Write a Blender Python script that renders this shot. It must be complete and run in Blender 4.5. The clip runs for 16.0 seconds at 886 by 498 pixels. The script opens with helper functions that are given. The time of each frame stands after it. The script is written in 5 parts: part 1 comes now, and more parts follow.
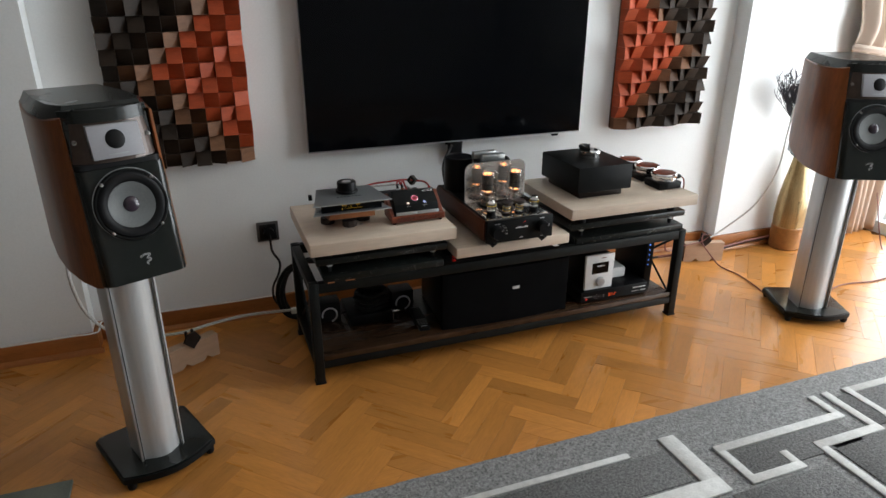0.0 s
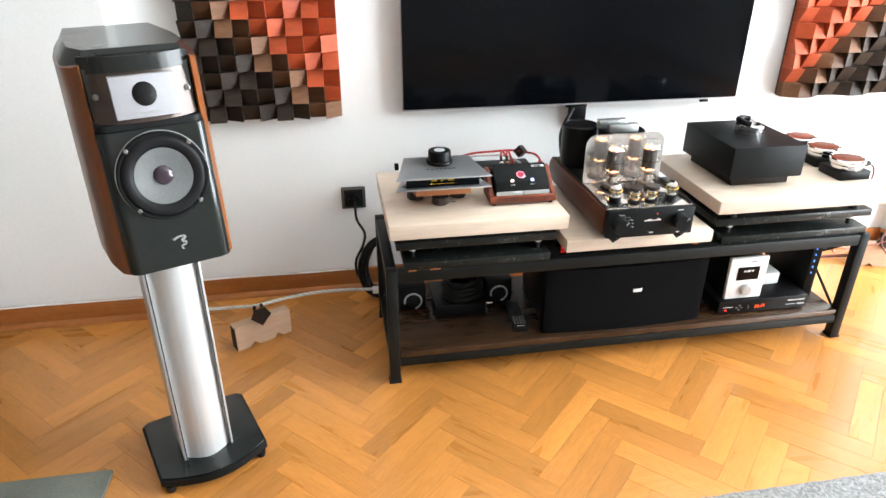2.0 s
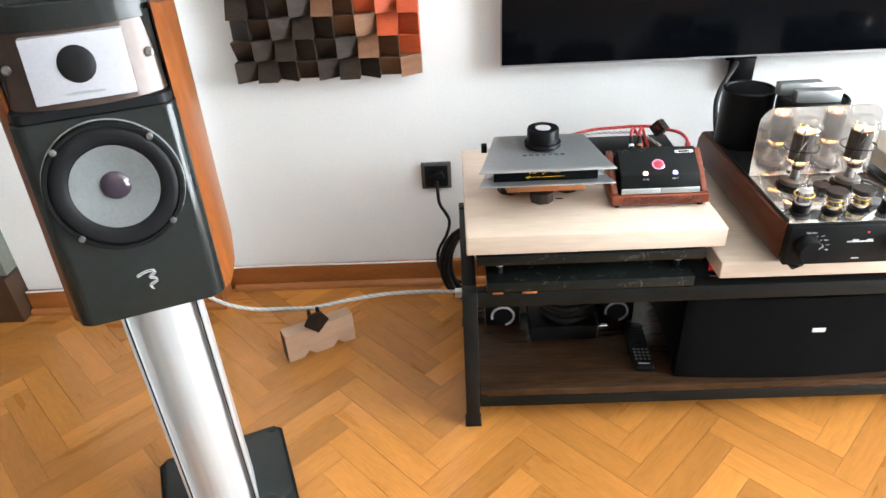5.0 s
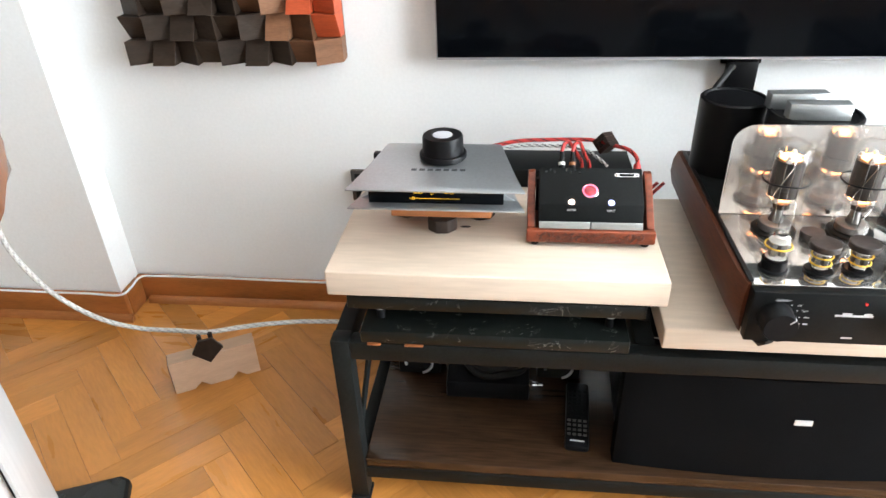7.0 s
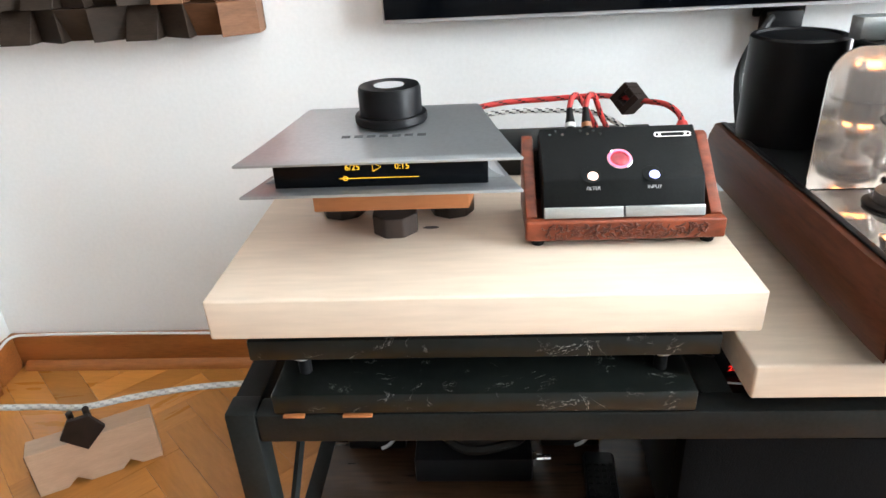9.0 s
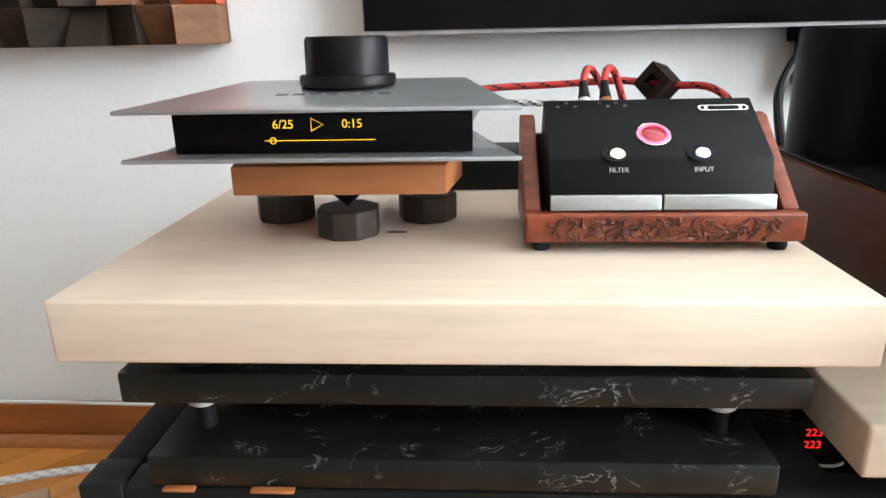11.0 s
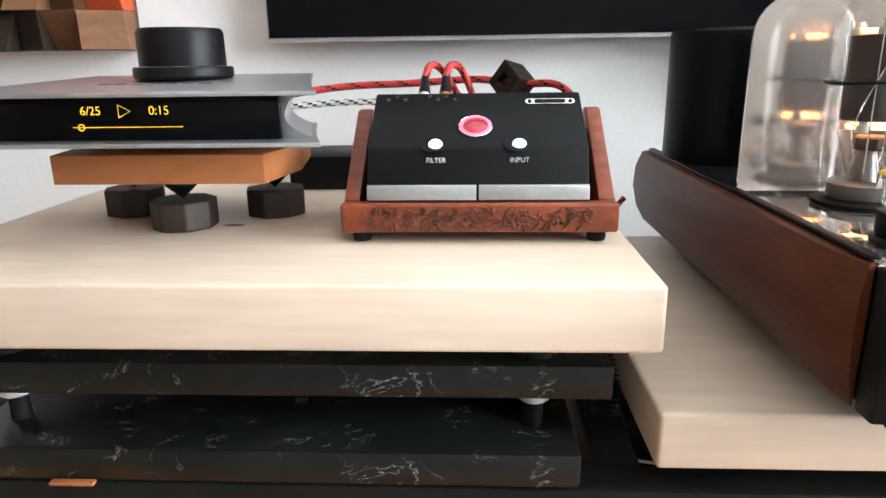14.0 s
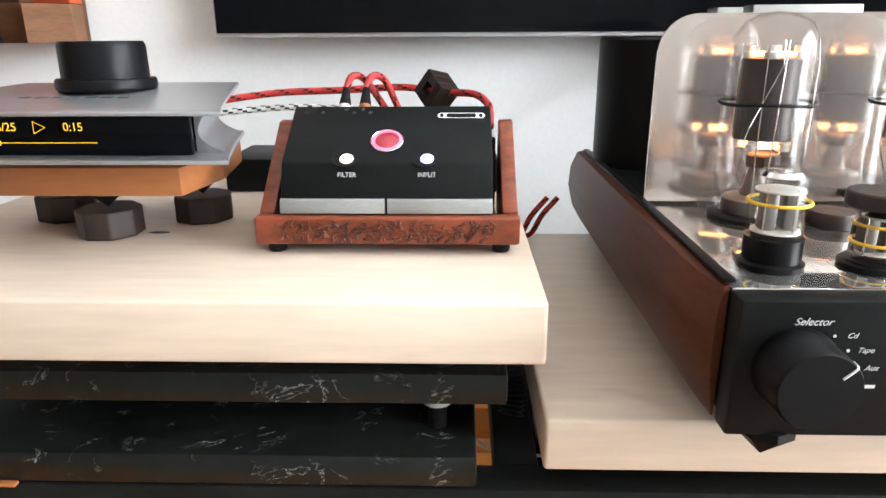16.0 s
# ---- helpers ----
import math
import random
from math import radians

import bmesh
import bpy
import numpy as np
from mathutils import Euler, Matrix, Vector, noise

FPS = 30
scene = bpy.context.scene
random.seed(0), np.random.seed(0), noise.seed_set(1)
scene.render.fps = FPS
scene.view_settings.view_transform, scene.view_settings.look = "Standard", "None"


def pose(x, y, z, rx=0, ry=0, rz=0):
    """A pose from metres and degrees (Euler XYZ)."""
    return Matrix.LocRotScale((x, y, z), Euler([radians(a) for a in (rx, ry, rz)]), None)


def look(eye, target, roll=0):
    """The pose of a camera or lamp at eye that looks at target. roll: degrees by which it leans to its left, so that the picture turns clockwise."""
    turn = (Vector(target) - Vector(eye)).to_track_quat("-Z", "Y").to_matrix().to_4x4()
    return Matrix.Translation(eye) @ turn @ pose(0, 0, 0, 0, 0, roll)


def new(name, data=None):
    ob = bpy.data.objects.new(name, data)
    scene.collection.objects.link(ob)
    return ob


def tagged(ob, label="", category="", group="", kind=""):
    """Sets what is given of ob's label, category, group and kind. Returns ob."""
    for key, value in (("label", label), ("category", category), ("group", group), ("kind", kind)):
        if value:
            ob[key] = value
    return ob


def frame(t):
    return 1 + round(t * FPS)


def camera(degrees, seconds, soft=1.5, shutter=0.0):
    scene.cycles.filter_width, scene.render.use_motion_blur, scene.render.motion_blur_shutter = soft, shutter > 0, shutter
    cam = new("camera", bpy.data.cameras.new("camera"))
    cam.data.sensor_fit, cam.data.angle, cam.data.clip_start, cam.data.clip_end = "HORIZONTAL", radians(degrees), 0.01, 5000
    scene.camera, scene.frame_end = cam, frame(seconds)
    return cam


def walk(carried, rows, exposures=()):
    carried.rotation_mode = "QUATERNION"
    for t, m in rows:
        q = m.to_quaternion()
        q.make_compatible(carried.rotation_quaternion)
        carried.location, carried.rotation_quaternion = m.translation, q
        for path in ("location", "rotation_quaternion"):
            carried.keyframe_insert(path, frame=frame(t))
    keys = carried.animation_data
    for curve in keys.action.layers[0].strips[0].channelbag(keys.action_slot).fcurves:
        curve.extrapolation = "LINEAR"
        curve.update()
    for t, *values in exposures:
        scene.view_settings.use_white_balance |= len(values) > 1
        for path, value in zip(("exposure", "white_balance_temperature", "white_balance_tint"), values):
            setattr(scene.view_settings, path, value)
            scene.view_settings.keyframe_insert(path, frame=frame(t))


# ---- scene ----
cam = camera(68.0, 16.0)
PATH = [
    (0, (0.1, 0.084, 1.307), (0.751, 1.818, 0.552), 0.1),
    (0.5, (0.123, 0.127, 1.302), (0.756, 1.852, 0.512), 0.4),
    (1, (0.18, 0.24, 1.286), (0.731, 1.978, 0.463), 0.4),
    (1.5, (0.245, 0.356, 1.276), (0.605, 2.135, 0.436), 0.4),
    (2, (0.258, 0.458, 1.26), (0.56, 2.219, 0.362), 0.1),
    (2.5, (0.224, 0.6, 1.247), (0.496, 2.345, 0.308), -1.3),
    (3, (0.215, 0.683, 1.231), (0.5, 2.406, 0.256), -1.2),
    (3.5, (0.266, 0.764, 1.204), (0.47, 2.479, 0.196), -0.3),
    (6, (0.488, 1.099, 1.146), (0.352, 2.793, 0.092), -4.3),
    (6.5, (0.595, 1.187, 1.106), (0.453, 2.882, 0.054), -2.2),
    (7, (0.664, 1.255, 1.057), (0.451, 2.951, 0.018), -2.1),
    (7.5, (0.669, 1.33, 0.995), (0.448, 3.032, -0.033), -2.9),
    (8, (0.658, 1.419, 0.919), (0.494, 3.111, -0.134), -2.9),
    (8.5, (0.635, 1.487, 0.859), (0.528, 3.202, -0.163), -2.1),
    (9, (0.64, 1.548, 0.827), (0.521, 3.329, -0.076), -3.1),
    (11.5, (0.662, 1.695, 0.648), (0.538, 3.608, 0.077), -0.7),
    (12, (0.683, 1.695, 0.639), (0.533, 3.616, 0.103), -0.5),
    (12.5, (0.695, 1.694, 0.641), (0.53, 3.617, 0.116), -0.4),
    (13, (0.719, 1.691, 0.644), (0.574, 3.617, 0.122), -0.3),
    (13.5, (0.75, 1.694, 0.648), (0.629, 3.617, 0.114), -0.6),
    (14, (0.778, 1.691, 0.648), (0.681, 3.614, 0.105), -0.8),
    (14.5, (0.808, 1.686, 0.665), (0.702, 3.599, 0.09), 0.3),
    (15, (0.831, 1.68, 0.681), (0.674, 3.567, 0.038), -1.2),
    (15.5, (0.82, 1.68, 0.686), (0.714, 3.573, 0.05), -0.7),
    (16, (0.835, 1.68, 0.678), (0.779, 3.583, 0.065), -0.3),
]
EXPOSURES = [(0, -0.60, 6650, 10.5), (0.5, -0.30, 6650, 10.5), (1.0, 0.24, 6650, 10.5), (1.5, 0.78, 6650, 11), (2.0, 1.20, 6550, 10), (3.5, 1.32, 6500, 10), (6, 1.26, 6500, 10),
             (9, 1.25, 6500, 10), (12, 1.0, 6500, 10.5), (16, 1.15, 6550, 11.5)]
walk(cam, [(t, look(eye, target, roll)) for t, eye, target, roll in PATH], EXPOSURES)

# ---- daylight: a cool sky and the tall window in the east wall ----
world = bpy.data.worlds.new("sky")
scene.world = world
world.use_nodes = True
wn = world.node_tree
sky = wn.nodes.new("ShaderNodeTexSky")
sky.sky_type, sky.sun_disc = "NISHITA", False
sky.sun_elevation, sky.sun_rotation = radians(35), radians(150)
wn.links.new(sky.outputs[0], wn.nodes["Background"].inputs[0])
wn.nodes["Background"].inputs[1].default_value = 0.10

EAST, NORTH, WEST, SOUTH, TOP = 3.62, 2.68, -1.75, -2.4, 2.65
WIN = (-0.1, 2.50, 0.06, 2.35)          # y0, y1, z0, z1 of the window


def area(name, m, sx, sy, power, colour):
    lamp = bpy.data.lights.new(name, "AREA")
    lamp.shape, lamp.size, lamp.size_y, lamp.energy, lamp.color = "RECTANGLE", sx, sy, power, colour
    ob = new(name, lamp)
    ob.matrix_world = m
    return ob


area("window_daylight", look((EAST + 0.06, (WIN[0] + WIN[1]) / 2, (WIN[2] + WIN[3]) / 2), (0, (WIN[0] + WIN[1]) / 2, 1.2)),
     WIN[1] - WIN[0] - 0.04, WIN[3] - WIN[2] - 0.04, 156, (0.86, 0.96, 1.02))


# ---- materials ----
def rgb(h):
    v = [int(h[i:i + 2], 16) / 255 for i in (0, 2, 4)]
    return tuple(c / 12.92 if c < 0.04045 else ((c + 0.055) / 1.055) ** 2.4 for c in v) + (1,)


def mat(name, col, rough=0.5, metal=0.0, vary=0.12, scale=6.0, bump=0.1, fine=60.0, coat=0.0, stretch=(1, 1, 1), piece=0.0, col2=None,
        emit=0.0, transmission=0.0, ior=1.45, rvary=0.1, spec=0.5):
    """A principled material with variation at two scales, bump and, per piece, a shift of brightness."""
    m = bpy.data.materials.new(name)
    m.use_nodes = True
    t = m.node_tree
    b = t.nodes["Principled BSDF"]
    base = rgb(col) if isinstance(col, str) else (*col, 1)
    other = rgb(col2) if isinstance(col2, str) else tuple(c * (1 - 2.2 * vary) for c in base[:3]) + (1,)
    tc = t.nodes.new("ShaderNodeTexCoord")
    mp = t.nodes.new("ShaderNodeMapping")
    mp.inputs["Scale"].default_value = stretch
    t.links.new(tc.outputs["Object"], mp.inputs[0])
    oi = t.nodes.new("ShaderNodeObjectInfo")
    if piece:
        off = t.nodes.new("ShaderNodeVectorMath")
        off.operation = "ADD"
        mul = t.nodes.new("ShaderNodeMath")
        mul.operation = "MULTIPLY"
        mul.inputs[1].default_value = 40
        geo = t.nodes.new("ShaderNodeNewGeometry")
        rnd = t.nodes.new("ShaderNodeMath")
        rnd.operation = "ADD"
        t.links.new(oi.outputs["Random"], rnd.inputs[0])
        t.links.new(geo.outputs["Random Per Island"], rnd.inputs[1])
        fr = t.nodes.new("ShaderNodeMath")
        fr.operation = "FRACT"
        t.links.new(rnd.outputs[0], fr.inputs[0])
        t.links.new(fr.outputs[0], mul.inputs[0])
        t.links.new(mp.outputs[0], off.inputs[0])
        t.links.new(mul.outputs[0], off.inputs[1])
        vec = off.outputs[0]
    else:
        vec = mp.outputs[0]
    n1 = t.nodes.new("ShaderNodeTexNoise")
    n1.inputs["Scale"].default_value, n1.inputs["Detail"].default_value = scale, 5
    n2 = t.nodes.new("ShaderNodeTexNoise")
    n2.inputs["Scale"].default_value, n2.inputs["Detail"].default_value = fine, 4
    for n in (n1, n2):
        t.links.new(vec, n.inputs["Vector"])
    mixf = t.nodes.new("ShaderNodeMath")
    mixf.operation = "MULTIPLY_ADD"
    mixf.inputs[1].default_value = 0.45
    t.links.new(n2.outputs[0], mixf.inputs[0])
    half = t.nodes.new("ShaderNodeMath")
    half.operation = "MULTIPLY"
    half.inputs[1].default_value = 0.55
    t.links.new(n1.outputs[0], half.inputs[0])
    t.links.new(half.outputs[0], mixf.inputs[2])
    ramp = t.nodes.new("ShaderNodeValToRGB")
    ramp.color_ramp.elements[0].position, ramp.color_ramp.elements[1].position = 0.36, 0.62
    ramp.color_ramp.elements[0].color, ramp.color_ramp.elements[1].color = other, base
    t.links.new(mixf.outputs[0], ramp.inputs[0])
    out = ramp.outputs[0]
    if piece:
        hs = t.nodes.new("ShaderNodeHueSaturation")
        mr = t.nodes.new("ShaderNodeMapRange")
        mr.inputs["To Min"].default_value, mr.inputs["To Max"].default_value = 1 - piece, 1 + piece
        t.links.new(fr.outputs[0], mr.inputs[0])
        t.links.new(mr.outputs[0], hs.inputs["Value"])
        t.links.new(out, hs.inputs["Color"])
        out = hs.outputs[0]
    t.links.new(out, b.inputs["Base Color"])
    rr = t.nodes.new("ShaderNodeMapRange")
    rr.inputs["To Min"].default_value, rr.inputs["To Max"].default_value = max(0.0, rough - rvary * rough), min(1.0, rough + rvary * rough)
    t.links.new(n1.outputs[0], rr.inputs[0])
    t.links.new(rr.outputs[0], b.inputs["Roughness"])
    b.inputs["Metallic"].default_value = metal
    b.inputs["Coat Weight"].default_value = coat
    b.inputs["Coat Roughness"].default_value = 0.08
    b.inputs["IOR"].default_value = ior
    b.inputs["Specular IOR Level"].default_value = spec
    b.inputs["Transmission Weight"].default_value = transmission
    if emit:
        b.inputs["Emission Color"].default_value = base
        b.inputs["Emission Strength"].default_value = emit
    if bump:
        bp = t.nodes.new("ShaderNodeBump")
        bp.inputs["Strength"].default_value, bp.inputs["Distance"].default_value = bump, 0.004
        t.links.new(mixf.outputs[0], bp.inputs["Height"])
        t.links.new(bp.outputs[0], b.inputs["Normal"])
    return m


def marble_mat():
    m = mat("black_marble", (0.009, 0.0115, 0.0105), 0.3, vary=0.25, scale=9, bump=0.05, spec=0.32)
    t = m.node_tree
    b = t.nodes["Principled BSDF"]
    tc = next(n for n in t.nodes if n.type == "TEX_COORD")
    nz = t.nodes.new("ShaderNodeTexNoise")
    nz.inputs["Scale"].default_value, nz.inputs["Detail"].default_value, nz.inputs["Roughness"].default_value = 17, 8, 0.66
    nz.inputs["Distortion"].default_value = 1.2
    t.links.new(tc.outputs["Object"], nz.inputs["Vector"])
    sub = t.nodes.new("ShaderNodeMath")
    sub.operation = "SUBTRACT"
    sub.inputs[1].default_value = 0.5
    ab = t.nodes.new("ShaderNodeMath")
    ab.operation = "ABSOLUTE"
    t.links.new(nz.outputs[0], sub.inputs[0])
    t.links.new(sub.outputs[0], ab.inputs[0])
    r = t.nodes.new("ShaderNodeValToRGB")
    r.color_ramp.elements[0].position, r.color_ramp.elements[1].position = 0.0, 0.0045
    r.color_ramp.elements[0].color, r.color_ramp.elements[1].color = (1, 1, 1, 1), (0, 0, 0, 1)
    t.links.new(ab.outputs[0], r.inputs[0])
    n3 = t.nodes.new("ShaderNodeTexNoise")
    n3.inputs["Scale"].default_value = 34
    t.links.new(tc.outputs["Object"], n3.inputs["Vector"])
    r3 = t.nodes.new("ShaderNodeValToRGB")
    r3.color_ramp.elements[0].position, r3.color_ramp.elements[1].position = 0.54, 0.66
    t.links.new(n3.outputs[0], r3.inputs[0])
    mm = t.nodes.new("ShaderNodeMath")
    mm.operation = "MULTIPLY"
    t.links.new(r.outputs[0], mm.inputs[0])
    t.links.new(r3.outputs[0], mm.inputs[1])
    mx = t.nodes.new("ShaderNodeMix")
    mx.data_type = "RGBA"
    mx.inputs[7].default_value = (0.60, 0.61, 0.59, 1)
    old = b.inputs["Base Color"].links[0].from_socket
    t.links.new(mm.outputs[0], mx.inputs[0])
    t.links.new(old, mx.inputs[6])
    t.links.new(mx.outputs[2], b.inputs["Base Color"])
    return m


def glow(name, col, strength):
    m = bpy.data.materials.new(name)
    m.use_nodes = True
    b = m.node_tree.nodes["Principled BSDF"]
    b.inputs["Base Color"].default_value = rgb(col)
    b.inputs["Emission Color"].default_value = rgb(col)
    b.inputs["Emission Strength"].default_value = strength
    return m


def thin_glass():
    """Thin clear glass: it lets light straight through and mirrors more at grazing angles."""
    m = bpy.data.materials.new("tube_glass")
    m.use_nodes = True
    t = m.node_tree
    t.nodes.remove(t.nodes["Principled BSDF"])
    tr, gl, fr, mx = (t.nodes.new("ShaderNode" + n) for n in ("BsdfTransparent", "BsdfGlossy", "LayerWeight", "MixShader"))
    tr.inputs[0].default_value = (0.95, 0.945, 0.935, 1)
    gl.inputs["Roughness"].default_value = 0.02
    fr.inputs[0].default_value = 0.5
    pw, ml = t.nodes.new("ShaderNodeMath"), t.nodes.new("ShaderNodeMath")
    pw.operation, pw.inputs[1].default_value = "POWER", 4.0
    ml.operation, ml.inputs[1].default_value, ml.inputs[2].default_value = "MULTIPLY_ADD", 0.42, 0.035
    t.links.new(fr.outputs["Facing"], pw.inputs[0])
    t.links.new(pw.outputs[0], ml.inputs[0])
    t.links.new(ml.outputs[0], mx.inputs[0])
    t.links.new(tr.outputs[0], mx.inputs[1])
    t.links.new(gl.outputs[0], mx.inputs[2])
    t.links.new(mx.outputs[0], t.nodes["Material Output"].inputs[0])
    return m


M = {}
M["wall"] = mat("wall_paint", (0.835, 0.85, 0.848), 0.75, vary=0.03, scale=2.2, bump=0.04, fine=140)
# colours of the unseen south and west walls, darkened to cut bounced light
M["farwall"] = mat("low_bounce_grey", (0.44, 0.43, 0.405), 0.8, vary=0.05, scale=2.2, bump=0.1, fine=140)
M["westwall"] = mat("low_bounce_taupe", (0.15, 0.138, 0.125), 0.8, vary=0.06, scale=2.2, bump=0.1, fine=140)
M["ceiling"] = mat("ceiling_paint", (0.8, 0.8, 0.78), 0.85, vary=0.02, scale=2, bump=0.05)
M["parquet"] = mat("parquet_wood", (0.525, 0.213, 0.047), 0.30, vary=0.10, scale=4, fine=30, bump=0.015, coat=0.3, stretch=(1.0, 6, 1), piece=0.22, rvary=0.3, spec=0.4)
M["joint"] = mat("parquet_joint", (0.10, 0.038, 0.012), 0.8, vary=0.2, scale=20, spec=0.1)
M["skirting"] = mat("skirting_wood", (0.42, 0.145, 0.036), 0.38, vary=0.15, scale=4, fine=40, stretch=(1, 6, 8), bump=0.05, coat=0.2)
M["darkwood"] = mat("dark_door_wood", (0.055, 0.028, 0.016), 0.4, vary=0.2, scale=6, stretch=(6, 6, 1))
M["rug"] = mat("rug_grey_pile", (0.31, 0.305, 0.30), 0.95, vary=0.34, scale=130, fine=320, bump=1.0)
M["rugdark"] = mat("rug_dark_pile", (0.18, 0.175, 0.172), 0.95, vary=0.34, scale=130, fine=320, bump=1.0)
M["ruglight"] = mat("rug_light_pile", (0.60, 0.59, 0.57), 0.95, vary=0.10, scale=40, fine=190, bump=0.7)
M["mat"] = mat("mat_green_grey", (0.16, 0.17, 0.14), 0.95, vary=0.15, scale=9, fine=300, bump=0.7)
M["maple"] = mat("maple_slab", (0.655, 0.538, 0.428), 0.45, vary=0.075, scale=2.6, fine=24, bump=0.025, stretch=(0.7, 5, 6))
M["marble"] = marble_mat()
M["steel"] = mat("black_powder_steel", (0.0115, 0.013, 0.0125), 0.45, spec=0.16, vary=0.2, scale=12, fine=220, bump=0.08)
M["shelf"] = mat("dark_walnut_shelf", (0.055, 0.028, 0.015), 0.25, vary=0.25, scale=4, fine=30, stretch=(0.6, 7, 1), bump=0.05)
M["blackplastic"] = mat("black_plastic", (0.006, 0.006, 0.0068), 0.36, spec=0.16, vary=0.15, scale=14, bump=0.03)
M["blackmatte"] = mat("black_matte_metal", (0.008, 0.0088, 0.009), 0.45, spec=0.14, vary=0.15, scale=14, fine=300, bump=0.06)
M["blackgloss"] = mat("black_lacquer", (0.009, 0.011, 0.0105), 0.27, vary=0.1, scale=5, bump=0.0, coat=0.1, spec=0.4)
M["baffle"] = mat("anthracite_lacquer", (0.013, 0.016, 0.015), 0.2, vary=0.12, scale=5, bump=0.0, coat=0.25, spec=0.3)
M["bronze"] = mat("bronze_lacquer", (0.075, 0.05, 0.040), 0.32, metal=0.35, vary=0.15, scale=8, bump=0.0, coat=0.2)
M["veneer"] = mat("red_brown_veneer", (0.22, 0.064, 0.014), 0.32, vary=0.2, scale=5, fine=40, stretch=(7, 7, 0.8), bump=0.03, coat=0.15, spec=0.35)
M["plate"] = mat("satin_grey_plate", (0.52, 0.52, 0.54), 0.42, vary=0.04, scale=6, fine=260, bump=0.02)
M["alu"] = mat("brushed_aluminium", (0.55, 0.555, 0.555), 0.36, metal=0.35, vary=0.06, scale=5, fine=160, stretch=(20, 20, 0.6), bump=0.03)
M["chrome"] = mat("chrome", (0.78, 0.78, 0.79), 0.1, metal=1.0, vary=0.03, scale=6, bump=0.0)
M["mirrortop"] = mat("mirror_steel_top", (0.66, 0.63, 0.60), 0.07, metal=0.92, vary=0.02, scale=6, bump=0.0)
M["mirror"] = mat("mirror_steel", (0.66, 0.62, 0.59), 0.11, metal=0.8, vary=0.02, scale=6, bump=0.0)
M["rubber"] = mat("black_rubber", (0.009, 0.009, 0.010), 0.5, spec=0.18, vary=0.15, scale=14, bump=0.03)
M["cone"] = mat("grey_sandwich_cone", (0.15, 0.16, 0.16), 0.36, vary=0.1, scale=20, fine=200, bump=0.05)
M["screen"] = mat("tv_glass", (0.002, 0.0025, 0.0035), 0.11, spec=0.14, vary=0.1, scale=2, bump=0.0)
M["grille"] = mat("black_grille_cloth", (0.005, 0.005, 0.0055), 0.9, spec=0.04, vary=0.2, scale=10, fine=500, bump=0.3)
M["glass"] = thin_glass()
M["anode"] = mat("graphite_anode", (0.06, 0.05, 0.045), 0.42, metal=0.25, vary=0.15, scale=20, bump=0.05)
M["getter"] = mat("getter_silver", (0.8, 0.79, 0.77), 0.16, metal=1.0, vary=0.05, bump=0.0)
M["filament"] = glow("glowing_filament", "FFA562", 6.5)
M["graymetal"] = mat("dull_grey_metal", (0.22, 0.21, 0.20), 0.34, metal=0.7, vary=0.15, scale=20, bump=0.03)
M["ceramic"] = mat("pale_ceramic", (0.66, 0.64, 0.60), 0.4, vary=0.08)
M["yellow"] = mat("yellow_o_ring", (0.80, 0.50, 0.04), 0.45, vary=0.06)
M["redwood"] = mat("carved_padauk", (0.27, 0.060, 0.025), 0.36, vary=0.25, scale=16, fine=90, bump=0.25, stretch=(1, 2, 2))
M["orangewood"] = mat("orange_brown_board", (0.35, 0.125, 0.042), 0.4, vary=0.1, scale=8, fine=60, stretch=(1, 6, 6), bump=0.04)
M["feetwood"] = mat("dark_end_grain_wood", (0.036, 0.023, 0.018), 0.5, vary=0.3, scale=26, fine=110, bump=0.2, stretch=(1, 1, 0.3))
M["ebony"] = mat("ebony_wood", (0.022, 0.014, 0.011), 0.4, spec=0.2, vary=0.2, scale=20, bump=0.08)
M["beech"] = mat("pale_beech_block", (0.46, 0.30, 0.20), 0.5, vary=0.08, scale=8, fine=60, stretch=(1, 6, 6), bump=0.04)
M["silver"] = mat("satin_silver", (0.44, 0.46, 0.475), 0.36, metal=0.8, vary=0.06, scale=6, fine=220, bump=0.03)
M["steelbar"] = mat("brushed_steel_bar", (0.62, 0.65, 0.65), 0.33, metal=0.85, vary=0.12, scale=8, fine=180, stretch=(1, 12, 12), bump=0.08)
M["white"] = mat("white_plastic", (0.74, 0.74, 0.73), 0.4, vary=0.03, scale=10)
M["red"] = mat("red_braid", (0.50, 0.03, 0.025), 0.5, vary=0.15, scale=60, fine=400, bump=0.2)
M["whitebraid"] = mat("white_braid", (0.62, 0.61, 0.58), 0.55, vary=0.1, scale=60, fine=400, bump=0.2)
M["greybraid"] = mat("grey_braid", (0.42, 0.41, 0.39), 0.55, vary=0.12, scale=60, fine=400, bump=0.2)
M["blackcord"] = mat("black_cord", (0.012, 0.012, 0.012), 0.5, spec=0.2, vary=0.15, scale=30)
M["brownred"] = mat("brown_red_cord", (0.20, 0.06, 0.045), 0.5, vary=0.15, scale=30)
M["gold"] = mat("gold_glazed_vase", (0.46, 0.33, 0.16), 0.28, metal=0.55, vary=0.18, scale=5, fine=40, stretch=(6, 6, 0.5), bump=0.04)
M["vasefoot"] = mat("orange_brown_vase_foot", (0.36, 0.16, 0.05), 0.32, vary=0.15, scale=6, bump=0.03)
M["twig"] = mat("dark_dried_twig", (0.022, 0.02, 0.028), 0.8, vary=0.3, scale=30)
M["curtain"] = mat("beige_curtain_cloth", (0.55, 0.44, 0.36), 0.8, vary=0.06, scale=5, fine=400, bump=0.15)
